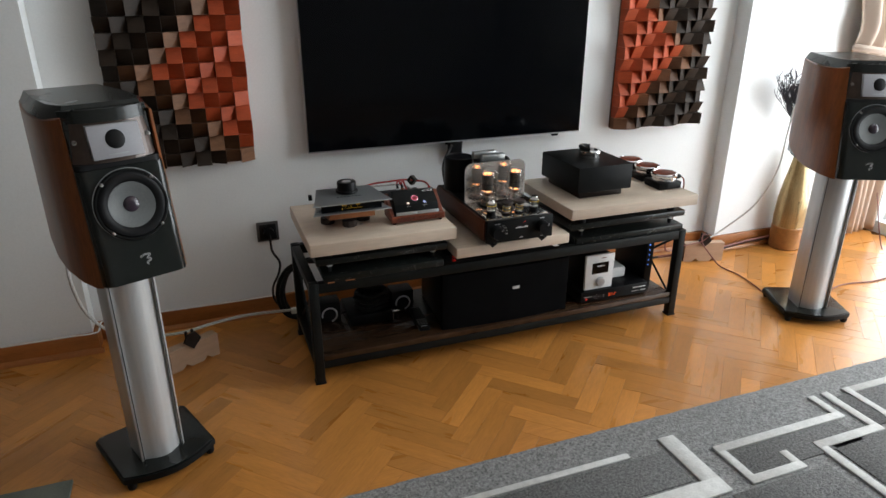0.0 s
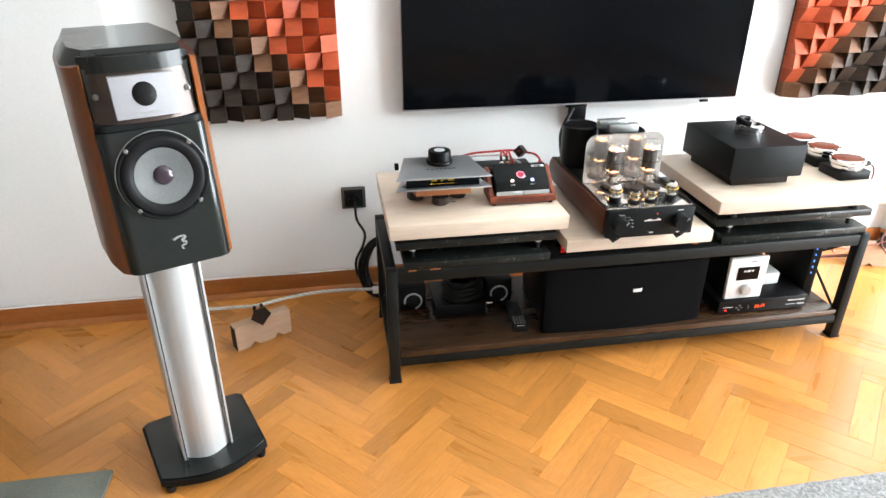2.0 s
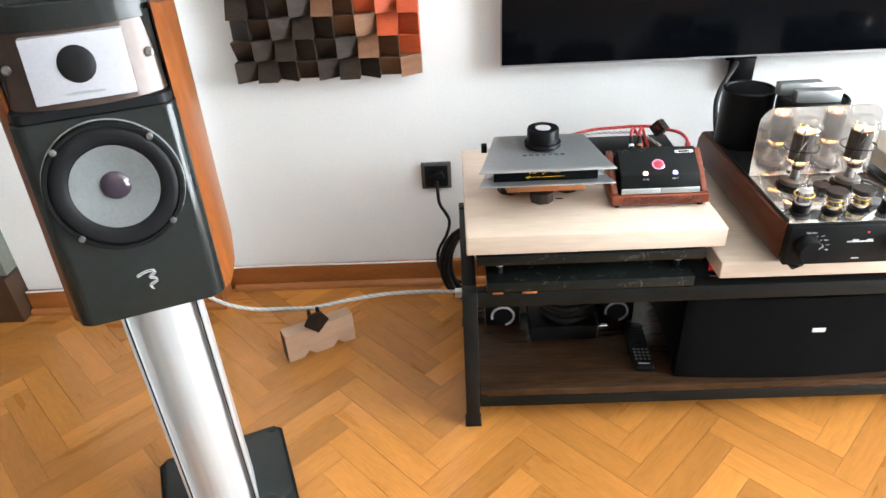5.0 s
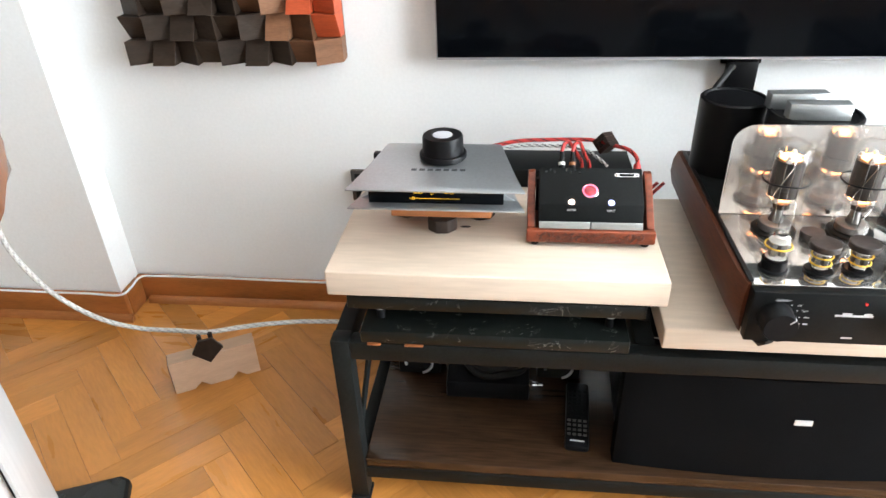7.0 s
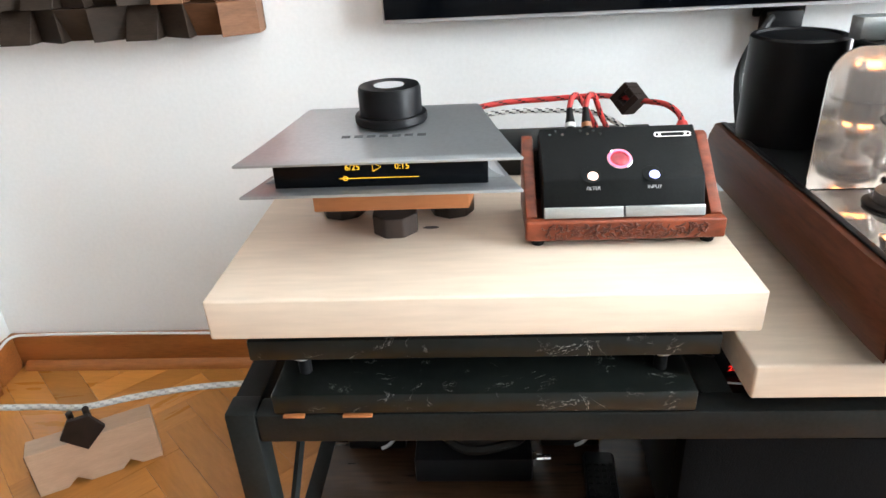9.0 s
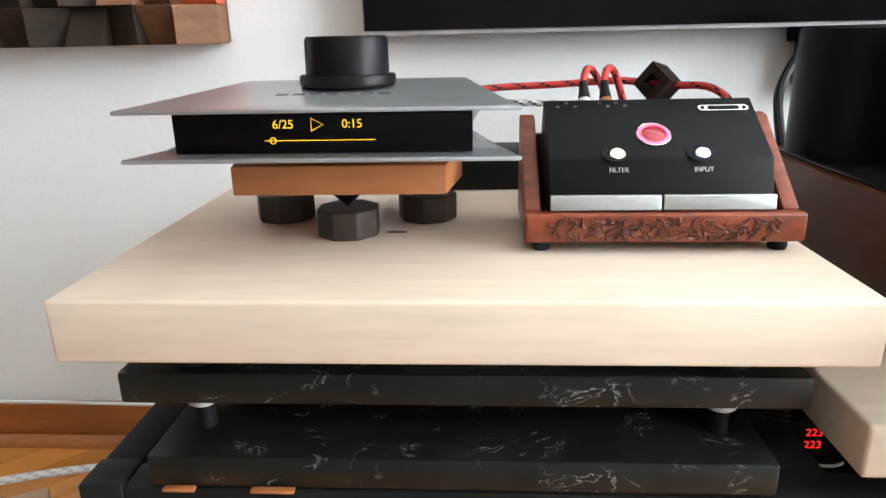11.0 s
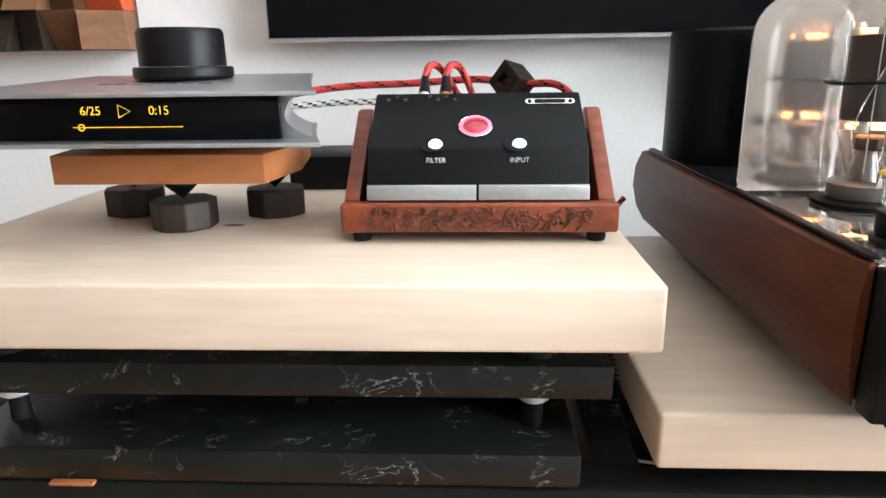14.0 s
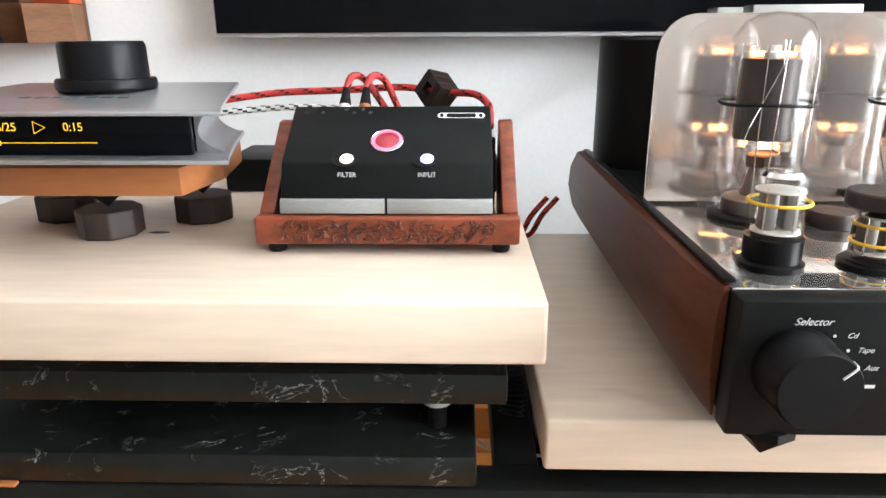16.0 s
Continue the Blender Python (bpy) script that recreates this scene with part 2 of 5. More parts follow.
M["frame"] = mat("white_window_frame", (0.75, 0.75, 0.74), 0.4, vary=0.02, scale=8)
M["tweeterplate"] = mat("satin_tweeter_plate", (0.36, 0.36, 0.385), 0.45, vary=0.04, scale=6, fine=260, bump=0.02)
M["graphite"] = mat("graphite_plastic", (0.075, 0.07, 0.066), 0.38, vary=0.08, scale=14, fine=300, bump=0.03)
M["dustcap"] = mat("dark_plum_cap", (0.035, 0.022, 0.035), 0.22, vary=0.1, scale=14, bump=0.0, coat=0.4)
M["ink"] = mat("white_print", (0.6, 0.6, 0.6), 0.6, vary=0.02, bump=0.0)
M["darkink"] = mat("dark_print", (0.06, 0.065, 0.07), 0.5, vary=0.02, bump=0.0)
M["amber"] = glow("amber_display", "FFC832", 0.32)
M["redled"] = glow("red_led", "FF2A22", 0.6)
M["orangeled"] = glow("orange_led", "FF5A1E", 0.6)
M["blueled"] = glow("blue_led", "4C8CFF", 0.7)
M["warmbutton"] = glow("warm_white_button", "FFE0D0", 0.85)
M["coolbutton"] = glow("cool_white_button", "B9C4FF", 0.8)
M["redwindow"] = mat("red_lit_lens", (0.42, 0.03, 0.05), 0.08, vary=0.35, scale=60, bump=0.0, emit=0.12, coat=0.6)
M["pinkring"] = glow("pink_lit_ring", "FF6F90", 0.42)
M["redcarve"] = mat("dark_carved_padauk", (0.15, 0.036, 0.018), 0.42, vary=0.3, scale=30, fine=120, bump=0.3)
M["windowglass"] = mat("window_glass", (1, 1, 1), 0.0, vary=0.0, bump=0.0, transmission=1.0, ior=1.45)
M["outside"] = glow("bright_overcast_distance", "F4F6FA", 3.0)
PANEL = {
    "orange": mat("panel_orange_wood", (0.44, 0.075, 0.026), 0.5, vary=0.12, scale=14, fine=90, stretch=(1, 1, 5), piece=0.14, spec=0.25),
    "tan": mat("panel_tan_wood", (0.20, 0.095, 0.05), 0.5, vary=0.14, scale=14, fine=90, stretch=(1, 1, 5), piece=0.16, spec=0.25),
    "brown": mat("panel_brown_wood", (0.10, 0.045, 0.022), 0.5, vary=0.15, scale=14, fine=90, stretch=(1, 1, 5), piece=0.16, spec=0.25),
    "dark": mat("panel_dark_wood", (0.036, 0.024, 0.017), 0.5, vary=0.2, scale=14, fine=90, stretch=(1, 1, 5), piece=0.2, spec=0.2),
}


# ---- building helpers ----
def thing(name, loc=(0, 0, 0), yaw=0.0, label="", category="", group="", kind="", world=False):
    """An Empty at the base of a thing. world: its parts are given in world coordinates."""
    ob = new(name)
    ob.empty_display_size = 0.05
    ob.matrix_world = pose(*loc, 0, 0, yaw)
    ob["world"] = 1 if world else 0
    return tagged(ob, label, category, group, kind)


def root(ob):
    while ob.parent:
        ob = ob.parent
    return ob


def mesh_of(name, bm, material, smooth=35):
    me = bpy.data.meshes.new(name)
    bmesh.ops.recalc_face_normals(bm, faces=bm.faces[:])
    bm.to_mesh(me)
    bm.free()
    for m in (material if isinstance(material, (list, tuple)) else [material]):
        me.materials.append(m)
    if smooth:
        me.polygons.foreach_set("use_smooth", [True] * len(me.polygons))
        me.set_sharp_from_angle(angle=radians(smooth))
    return me


def part(name, bm, material, parent=None, label="", smooth=35, kind=""):
    r = root(parent) if parent else None
    if r is not None and r.get("world"):
        bm.transform(r.matrix_world.inverted())
    ob = new(name, mesh_of(name, bm, material, smooth))
    ob.parent = parent
    return tagged(ob, label, kind=kind)


def solo(name, bm, material, label="", category="", kind="", group="", smooth=35):
    """A thing of a single mesh, with its origin at the middle of its base."""
    lo = [min(v.co[i] for v in bm.verts) for i in range(3)]
    hi = [max(v.co[i] for v in bm.verts) for i in range(3)]
    c = Vector(((lo[0] + hi[0]) / 2, (lo[1] + hi[1]) / 2, lo[2]))
    bm.transform(Matrix.Translation(-c))
    ob = new(name, mesh_of(name, bm, material, smooth))
    ob.location = c
    return tagged(ob, label, category, group, kind)


def box(bm, x0, x1, y0, y1, z0, z1, r=0.0, seg=2):
    g = bmesh.ops.create_cube(bm, size=1.0)["verts"]
    for v in g:
        v.co = Vector((x0 + (v.co.x + 0.5) * (x1 - x0), y0 + (v.co.y + 0.5) * (y1 - y0), z0 + (v.co.z + 0.5) * (z1 - z0)))
    if r:
        e = list({e for v in g for e in v.link_edges})
        bmesh.ops.bevel(bm, geom=e, offset=r, segments=seg, affect="EDGES", profile=0.5)
    return bm


def B(*a, **k):
    return box(bmesh.new(), *a, **k)


def lathe(bm, profile, c=(0, 0, 0), n=32, m=None, ring=False):
    """Turns (radius, height) pairs round the z axis at c."""
    rings, out = [], []
    for r, z in profile:
        if r < 1e-6:
            rings.append([bm.verts.new((0, 0, z))])
        else:
            rings.append([bm.verts.new((r * math.cos(2 * math.pi * i / n), r * math.sin(2 * math.pi * i / n), z)) for i in range(n)])
    for a, b in zip(rings, rings[1:] + (rings[:1] if ring else [])):
        for i in range(n):
            j = (i + 1) % n
            f = [a[0] if len(a) == 1 else a[i], a[0] if len(a) == 1 else a[j], b[0] if len(b) == 1 else b[j], b[0] if len(b) == 1 else b[i]]
            f = list(dict.fromkeys(f))
            if len(f) > 2:
                bm.faces.new(f)
    if not ring:
        for end, flip in ((rings[0], True), (rings[-1], False)):
            if len(end) > 1:
                bm.faces.new(end[::-1] if flip else end)
    vs = [v for row in rings for v in row]
    t = Matrix.Translation(c) @ (m or Matrix())
    for v in vs:
        v.co = t @ v.co
    return bm


def L(profile, c=(0, 0, 0), n=32, m=None, ring=False):
    return lathe(bmesh.new(), profile, c, n, m, ring)


def prism(bm, pts, axis, a, b, r=0.0):
    """A prism: a polygon of two coordinates, drawn out from a to b along an axis."""
    def at(p, q):
        return {"x": (q, p[0], p[1]), "y": (p[0], q, p[1]), "z": (p[0], p[1], q)}[axis]
    lo = [bm.verts.new(at(p, a)) for p in pts]
    hi = [bm.verts.new(at(p, b)) for p in pts]
    n = len(pts)
    faces = [bm.faces.new(lo), bm.faces.new(hi[::-1])]
    for i in range(n):
        faces.append(bm.faces.new((lo[i], hi[i], hi[(i + 1) % n], lo[(i + 1) % n])))
    if r:
        bmesh.ops.bevel(bm, geom=list({e for f in faces for e in f.edges}), offset=r, segments=2, affect="EDGES", profile=0.5)
    return bm


def P(pts, axis, a, b, r=0.0):
    return prism(bmesh.new(), pts, axis, a, b, r)


def spline(pts, steps=8):
    """A smooth line (Catmull-Rom) through points."""
    pts = [Vector(p) for p in pts]
    full = [pts[0] * 2 - pts[1], *pts, pts[-1] * 2 - pts[-2]]
    out = []
    for a, b, c, d in zip(full, full[1:], full[2:], full[3:]):
        for k in range(steps):
            t = k / steps
            out.append(0.5 * (2 * b + (c - a) * t + (2 * a - 5 * b + 4 * c - d) * t * t + (3 * b - a - 3 * c + d) * t ** 3))
    return out + [pts[-1]]


def tube(bm, line, r, n=8, twist=0):
    """A round cord along a line; twist > 0 gives every twist-th helical strip the second material."""
    line = [Vector(p) for p in line]
    rings, up = [], Vector((0.13, 0.21, 0.97))
    for i, p in enumerate(line):
        d = (line[min(i + 1, len(line) - 1)] - line[max(i - 1, 0)]).normalized()
        s = d.cross(up)
        if s.length < 0.05:
            s = d.cross(Vector((1, 0, 0)))
        s.normalize()
        w = s.cross(d).normalized()
        rad = r(i / (len(line) - 1)) if callable(r) else r
        rings.append([bm.verts.new(p + rad * (math.cos(2 * math.pi * k / n) * s + math.sin(2 * math.pi * k / n) * w)) for k in range(n)])
    for i, (a, b) in enumerate(zip(rings, rings[1:])):
        for k in range(n):
            f = bm.faces.new((a[k], a[(k + 1) % n], b[(k + 1) % n], b[k]))
            if twist and ((i + k) % twist) == 0:
                f.material_index = 1
    bm.faces.new(rings[0][::-1])
    bm.faces.new(rings[-1])
    return bm


def even(line, step):
    """Points at even steps along a line."""
    out, carry = [line[0]], 0.0
    for a, b in zip(line, line[1:]):
        d = (b - a).length
        s = step - carry
        while s <= d:
            out.append(a + (b - a) * (s / d))
            s += step
        carry = (carry + d) % step
    return out


def cord(name, pts, r, material, label, category="cable", twist=0, step=0.006, n=8):
    line = even(spline(pts), step) if twist else spline(pts)
    return solo(name, tube(bmesh.new(), line, r, n, twist), material, label, category)


def letters(text, size, m, material, parent, name="lettering", slant=0.0):
    """Built-in font letters as a flat mesh; m places the text's centre, x to the right and y up."""
    cu = bpy.data.curves.new(name, "FONT")
    cu.body, cu.size, cu.align_x, cu.align_y, cu.extrude, cu.shear = text, size, "CENTER", "CENTER", 0.0001, slant
    tmp = bpy.data.objects.new(name, cu)
    scene.collection.objects.link(tmp)
    me = bpy.data.meshes.new_from_object(tmp.evaluated_get(bpy.context.evaluated_depsgraph_get()))
    bpy.data.objects.remove(tmp)
    bm = bmesh.new()
    bm.from_mesh(me)
    bpy.data.meshes.remove(me)
    bm.transform(m)
    return part(name, bm, material, parent, smooth=0)


FACE_SOUTH = pose(0, 0, 0, 90, 0, 0)     # lays a flat drawing upright, seen from the south


def arc(cx, cy, r, a0, a1, n=8):
    return [(cx + r * math.cos(radians(a0 + (a1 - a0) * i / n)), cy + r * math.sin(radians(a0 + (a1 - a0) * i / n))) for i in range(n + 1)]


def rounded(x0, x1, y0, y1, r, n=5):
    return arc(x1 - r, y1 - r, r, 0, 90, n) + arc(x0 + r, y1 - r, r, 90, 180, n) + arc(x0 + r, y0 + r, r, 180, 270, n) + arc(x1 - r, y0 + r, r, 270, 360, n)


# ---- the room ----
def wall(name, *a, label="smooth off-white painted plaster wall"):
    return solo(name, B(*a), M["wall"], label, "wall", "structure")


# walls out of view, added dark so that less light bounces back
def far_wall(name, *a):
    return solo(name, B(*a), M["westwall" if name == "wall_west" else "farwall"], "unseen wall, darkened to cut bounced light", "wall", "structure")


PIL_L, PIL_R, PIL_Y = -0.373, 2.555, 2.590
solo("floor", B(WEST, EAST, SOUTH, NORTH, -0.12, -0.006), M["joint"], "dark joints under herringbone oak parquet", "floor", "structure")
wall("wall_north", WEST, EAST + 0.2, NORTH, NORTH + 0.2, -0.1, TOP)
wall("wall_pillar_west", -0.95, PIL_L, PIL_Y, NORTH - 0.001, -0.005, TOP, label="shallow white wall pier behind the loudspeaker")
wall("wall_pillar_east", PIL_R, EAST, PIL_Y, NORTH - 0.001, -0.005, TOP, label="sunlit white wall pier beside the window")
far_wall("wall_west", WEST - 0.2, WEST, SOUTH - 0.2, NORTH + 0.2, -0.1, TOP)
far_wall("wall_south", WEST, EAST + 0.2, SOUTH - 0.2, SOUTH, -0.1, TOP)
wall("wall_east_sill", EAST, EAST + 0.2, WIN[0], WIN[1], -0.1, WIN[2])
wall("wall_east_lintel", EAST, EAST + 0.2, WIN[0], WIN[1], WIN[3], TOP)
wall("wall_east_north_end", EAST, EAST + 0.2, WIN[1], NORTH, -0.1, TOP)
wall("wall_east_south_end", EAST, EAST + 0.2, SOUTH, WIN[0], -0.1, TOP)
solo("ceiling", B(WEST - 0.2, EAST + 0.2, SOUTH - 0.2, NORTH + 0.2, TOP, TOP + 0.15), M["ceiling"], "plain white ceiling", "ceiling", "structure")

win = thing("window_1", (EAST + 0.1, (WIN[0] + WIN[1]) / 2, WIN[2]), 0, "tall white-framed window letting in daylight", "window", "", "structure", world=True)
y0, y1, z0, z1 = WIN
for a in ((y0, y1, z0, z0 + 0.06), (y0, y1, z1 - 0.06, z1), (y0, y0 + 0.06, z0 + 0.06, z1 - 0.06), (y1 - 0.06, y1, z0 + 0.06, z1 - 0.06)):
    part("window_frame", B(EAST + 0.10, EAST + 0.16, *a), M["frame"], win)
for k in (1,):
    ym = y0 + (y1 - y0) * k / 2
    part("mullion", B(EAST + 0.10, EAST + 0.16, ym - 0.03, ym + 0.03, z0 + 0.06, z1 - 0.06), M["frame"], win)
solo("backdrop", B(EAST + 3.0, EAST + 3.02, -8, 8, -3, 6), M["outside"], "bright overcast distance outside the window", "backdrop", "structure")


def skirting(name, x0, x1, y0, y1):
    bm = bmesh.new()
    box(bm, x0, x1, y0, y1, 0.0, 0.078, 0.004)
    return solo(name, bm, M["skirting"], "varnished orange-brown wooden skirting board", "skirting board", "structure")


skirting("baseboard_north", PIL_L + 0.002, PIL_R - 0.002, NORTH - 0.018, NORTH - 0.0005)
skirting("baseboard_pier_west", -0.95, PIL_L + 0.018, PIL_Y - 0.018, PIL_Y - 0.0005)
skirting("baseboard_pier_west_side", PIL_L + 0.0005, PIL_L + 0.018, PIL_Y - 0.0004, NORTH - 0.0185)
skirting("baseboard_pier_east", PIL_R - 0.018, EAST - 0.1, PIL_Y - 0.018, PIL_Y - 0.0005)
skirting("baseboard_pier_east_side", PIL_R - 0.018, PIL_R - 0.0005, PIL_Y - 0.0004, NORTH - 0.0185)
for nm, x0, x1, yb in (("trim_north", PIL_L + 0.03, PIL_R - 0.03, NORTH - 0.018), ("trim_pier_west", -0.95, PIL_L + 0.03, PIL_Y - 0.018),
                       ("trim_pier_east", PIL_R - 0.03, EAST - 0.1, PIL_Y - 0.018)):
    solo(nm, P([(yb - 0.0005, 0.0), (yb - 0.016, 0.0), (yb - 0.015, 0.008), (yb - 0.009, 0.015), (yb - 0.0005, 0.018)], "x", x0, x1), M["skirting"],
         "rounded wooden moulding along the skirting board", "trim", "structure")
jamb = thing("door_frame", (-1.02, 2.58, 0), 0, "dark brown wooden door frame at the wall's end", "door frame", "", "structure", world=True)
part("jamb", B(-1.10, -0.952, 2.54, NORTH - 0.002, 0.16, 2.1, 0.004), M["mat"], jamb)
part("plinth", B(-1.11, -0.952, 2.525, NORTH - 0.002, 0.0, 0.158, 0.006), M["darkwood"], jamb)


# ---- rugs ----
def big_rug():
    rug = thing("rug", (1.5, 0.6, 0), 0, "grey woven rug with a raised pale maze pattern", "rug", world=True)
    X0, X1, Y0, Y1 = -0.22, 3.25, -0.9, 1.488
    bm = bmesh.new()
    nx, ny = 174, 120
    grid = [[None] * (ny + 1) for _ in range(nx + 1)]
    for i in range(nx + 1):
        for j in range(ny + 1):
            x, y = X0 + (X1 - X0) * i / nx, Y0 + (Y1 - Y0) * j / ny
            e = min(i, nx - i, j, ny - j)
            z = 0.012 + 0.0018 * noise.noise((x * 30, y * 30, 0)) - (0.004 if e == 0 else 0)
            if e == 0:
                x += 0.002 * noise.noise((x * 60, y * 60, 2))
                y += 0.003 * noise.noise((x * 50, y * 50, 5))
            grid[i][j] = bm.verts.new((x, y, z))
    for i in range(nx):
        for j in range(ny):
            bm.faces.new((grid[i][j], grid[i + 1][j], grid[i + 1][j + 1], grid[i][j + 1]))
    edge = [e for e in bm.edges if e.is_boundary]
    ext = bmesh.ops.extrude_edge_only(bm, edges=edge)["geom"]
    for v in ext:
        if isinstance(v, bmesh.types.BMVert):
            v.co.z = 0.0005
    part("field", bm, M["rug"], rug)
    for a in ((0.66, 1.27, 1.20, 1.335), (1.44, 1.88, 1.16, 1.265), (1.76, 2.03, 1.0, 1.18), (1.99, 2.22, 1.2, 1.36), (0.3, 1.25, 0.98, 1.12), (1.33, 1.68, 0.9, 1.12),
              (2.3, 2.9, 1.05, 1.35)):
        part("dark_panel", B(*a, 0.010, 0.0165, 0.003), M["rugdark"], rug)

    def strips(pts, w):
        for k, ((xa, ya), (xb, yb)) in enumerate(zip(pts, pts[1:])):
            part("raised_stripe", B(min(xa, xb) - w / 2, max(xa, xb) + w / 2, min(ya, yb) - w / 2, max(ya, yb) + w / 2, 0.011 - 0.0006 * (k % 2), 0.0195 + 0.0007 * (k % 2), 0.004), M["ruglight"], rug)
    strips([(1.15, 1.352), (0.64, 1.352), (0.64, 0.95), (0.2, 0.95)], 0.022)
    strips([(1.315, 1.355), (1.315, 1.16), (0.75, 1.16), (0.75, 0.6)], 0.06)
    strips([(1.91, 1.375), (1.91, 1.282), (1.43, 1.282), (1.43, 1.145), (1.60, 1.145), (1.60, 1.195)], 0.03)
    strips([(1.97, 1.375), (1.97, 1.192), (1.73, 1.192), (1.73, 0.85), (1.2, 0.85)], 0.032)
    strips([(2.8, 1.372), (2.06, 1.372), (2.06, 1.05), (2.6, 1.05)], 0.03)


big_rug()
solo("door_mat", B(-1.3, -0.357, 0.9, 1.82, 0.0, 0.012, 0.004), M["mat"], "small green-grey woven mat on the parquet", "mat")


# ---- rack ----
RX0, RX1, RY0, RY1 = 0.372, 1.888, 2.058, 2.465


def rack():
    rk = thing("media_rack", (1.13, 2.26, 0), 0, "low black steel rack with a dark wooden shelf", "rack", world=True)
    w = 0.032
    for x in (RX0, RX1 - w):
        for y in (RY0, RY1 - w):
            lg = part("leg", B(x, x + w, y, y + w, 0.006, 0.384, 0.003), M["steel"], rk)
            part("foot_cap", B(x - 0.003, x + w + 0.003, y - 0.003, y + w + 0.003, 0.0, 0.007, 0.002), M["rubber"], lg)
    for y in (RY0, RY1 - w):
        part("top_rail", B(RX0 + w, RX1 - w, y + 0.001, y + w - 0.001, 0.346, 0.382, 0.003), M["steel"], rk)
        part("shelf_rail", B(RX0 + w, RX1 - w, y + 0.002, y + w - 0.002, 0.058, 0.086, 0.003), M["steel"], rk)
    for x in (RX0, RX1 - w):
        part("side_rail", B(x + 0.001, x + w - 0.001, RY0 + w, RY1 - w, 0.346, 0.382, 0.003), M["steel"], rk)
        part("side_rail", B(x + 0.002, x + w - 0.002, RY0 + w, RY1 - w, 0.058, 0.086, 0.003), M["steel"], rk)
        for za, zb, dx in ((0.09, 0.345, -0.004), (0.345, 0.09, 0.004)):
            bm = bmesh.new()
            tube(bm, [(x + w / 2 + dx, RY0 + w, za), (x + w / 2 + dx, RY1 - w, zb)], 0.0058, 4)
            part("cross_brace", bm, M["steel"], rk, smooth=0)
    for x in (0.86, 1.36):
        part("cross_rail", B(x, x + w, RY0 + w, RY1 - w, 0.352, 0.381, 0.002), M["steel"], rk)
    part("shelf", B(RX0 + w + 0.001, RX1 - w - 0.001, RY0 + 0.004, RY1 - 0.004, 0.0865, 0.108, 0.003), M["shelf"], rk, "dark walnut-stained board")


rack()
PUCK = [(0.0, 0), (1, 0), (1, 1), (0.0, 1)]


def puck(name, x, y, z0, z1, r, material, label, category="pad", n=20):
    return solo(name, L([(a * r, z0 + b * (z1 - z0)) for a, b in PUCK[1:3]], (x, y, 0), n), material, label, category)


def stone(name, x0, x1, y0, y1, z0, z1):
    return solo(name, B(x0, x1, y0, y1, z0, z1, 0.0028, seg=2), M["marble"], "polished black marble slab with thin white veins", "stone slab", group="marble bases")


def slab(x0, x1, y0, y1, z0, z1, label):
    return solo("maple_slab", B(x0, x1, y0, y1, z0, z1, 0.003, seg=3), M["maple"], label, "wooden slab", group="maple platforms")


def isolation_foot(x, y):
    f = thing("isolation_foot", (x, y, 0.4072), 0, "small black foot with a steel collar between marble slabs", "foot", "feet between the marble slabs")
    part("pad", L([(0.0068, 0), (0.0068, 0.019)], (0, 0, 0), 20), M["rubber"], f)
    part("collar", L([(0.0095, 0.0192), (0.0112, 0.0205), (0.0112, 0.0302)], (0, 0, 0), 28), M["alu"], f)


stone("marble_slab", 0.424, 0.846, 2.060, 2.42, 0.3825, 0.407)
stone("marble_slab", 0.404, 0.867, 2.076, 2.44, 0.4375, 0.4615)
for x in (0.452, 0.818):
    for y in (2.10, 2.39):
        isolation_foot(x, y)
        puck("rubber_pad", x, y, 0.4617, 0.4828, 0.016, M["rubber"], "round black rubber pad under the maple slab", "pad")
for xa, xb in ((0.435, 0.457), (0.496, 0.526)):
    solo("wood_shim", B(xa, xb, 2.0545, 2.0595, 0.3823, 0.3848, 0.0005), M["orangewood"], "thin orange wooden shim under the marble slab", "shim", group="shims under the marble")
slab(0.384, 0.888, 2.048, 2.475, 0.483, 0.5255, "thick pale maple slab resting on black marble slabs")
for x in (0.95, 1.28):
    for y in (2.13, 2.41):
        puck("rubber_pad", x, y, 0.3822, 0.4048, 0.02, M["rubber"], "round black rubber pad under the maple slab", "pad")
slab(0.8895, 1.340, 2.050, 2.475, 0.405, 0.4435, "lower thick pale maple slab carrying the valve amplifier")
stone("marble_slab", 1.385, 1.875, 2.068, 2.44, 0.3825, 0.407)
stone("marble_slab", 1.365, 1.885, 2.078, 2.45, 0.4375, 0.4615)
for x in (1.42, 1.83):
    for y in (2.10, 2.40):
        isolation_foot(x, y)
        puck("rubber_pad", x, y, 0.4617, 0.4858, 0.016, M["rubber"], "round black rubber pad under the maple slab", "pad")
slab(1.350, 1.922, 2.058, 2.488, 0.486, 0.5275, "thick pale maple slab carrying a black power supply")


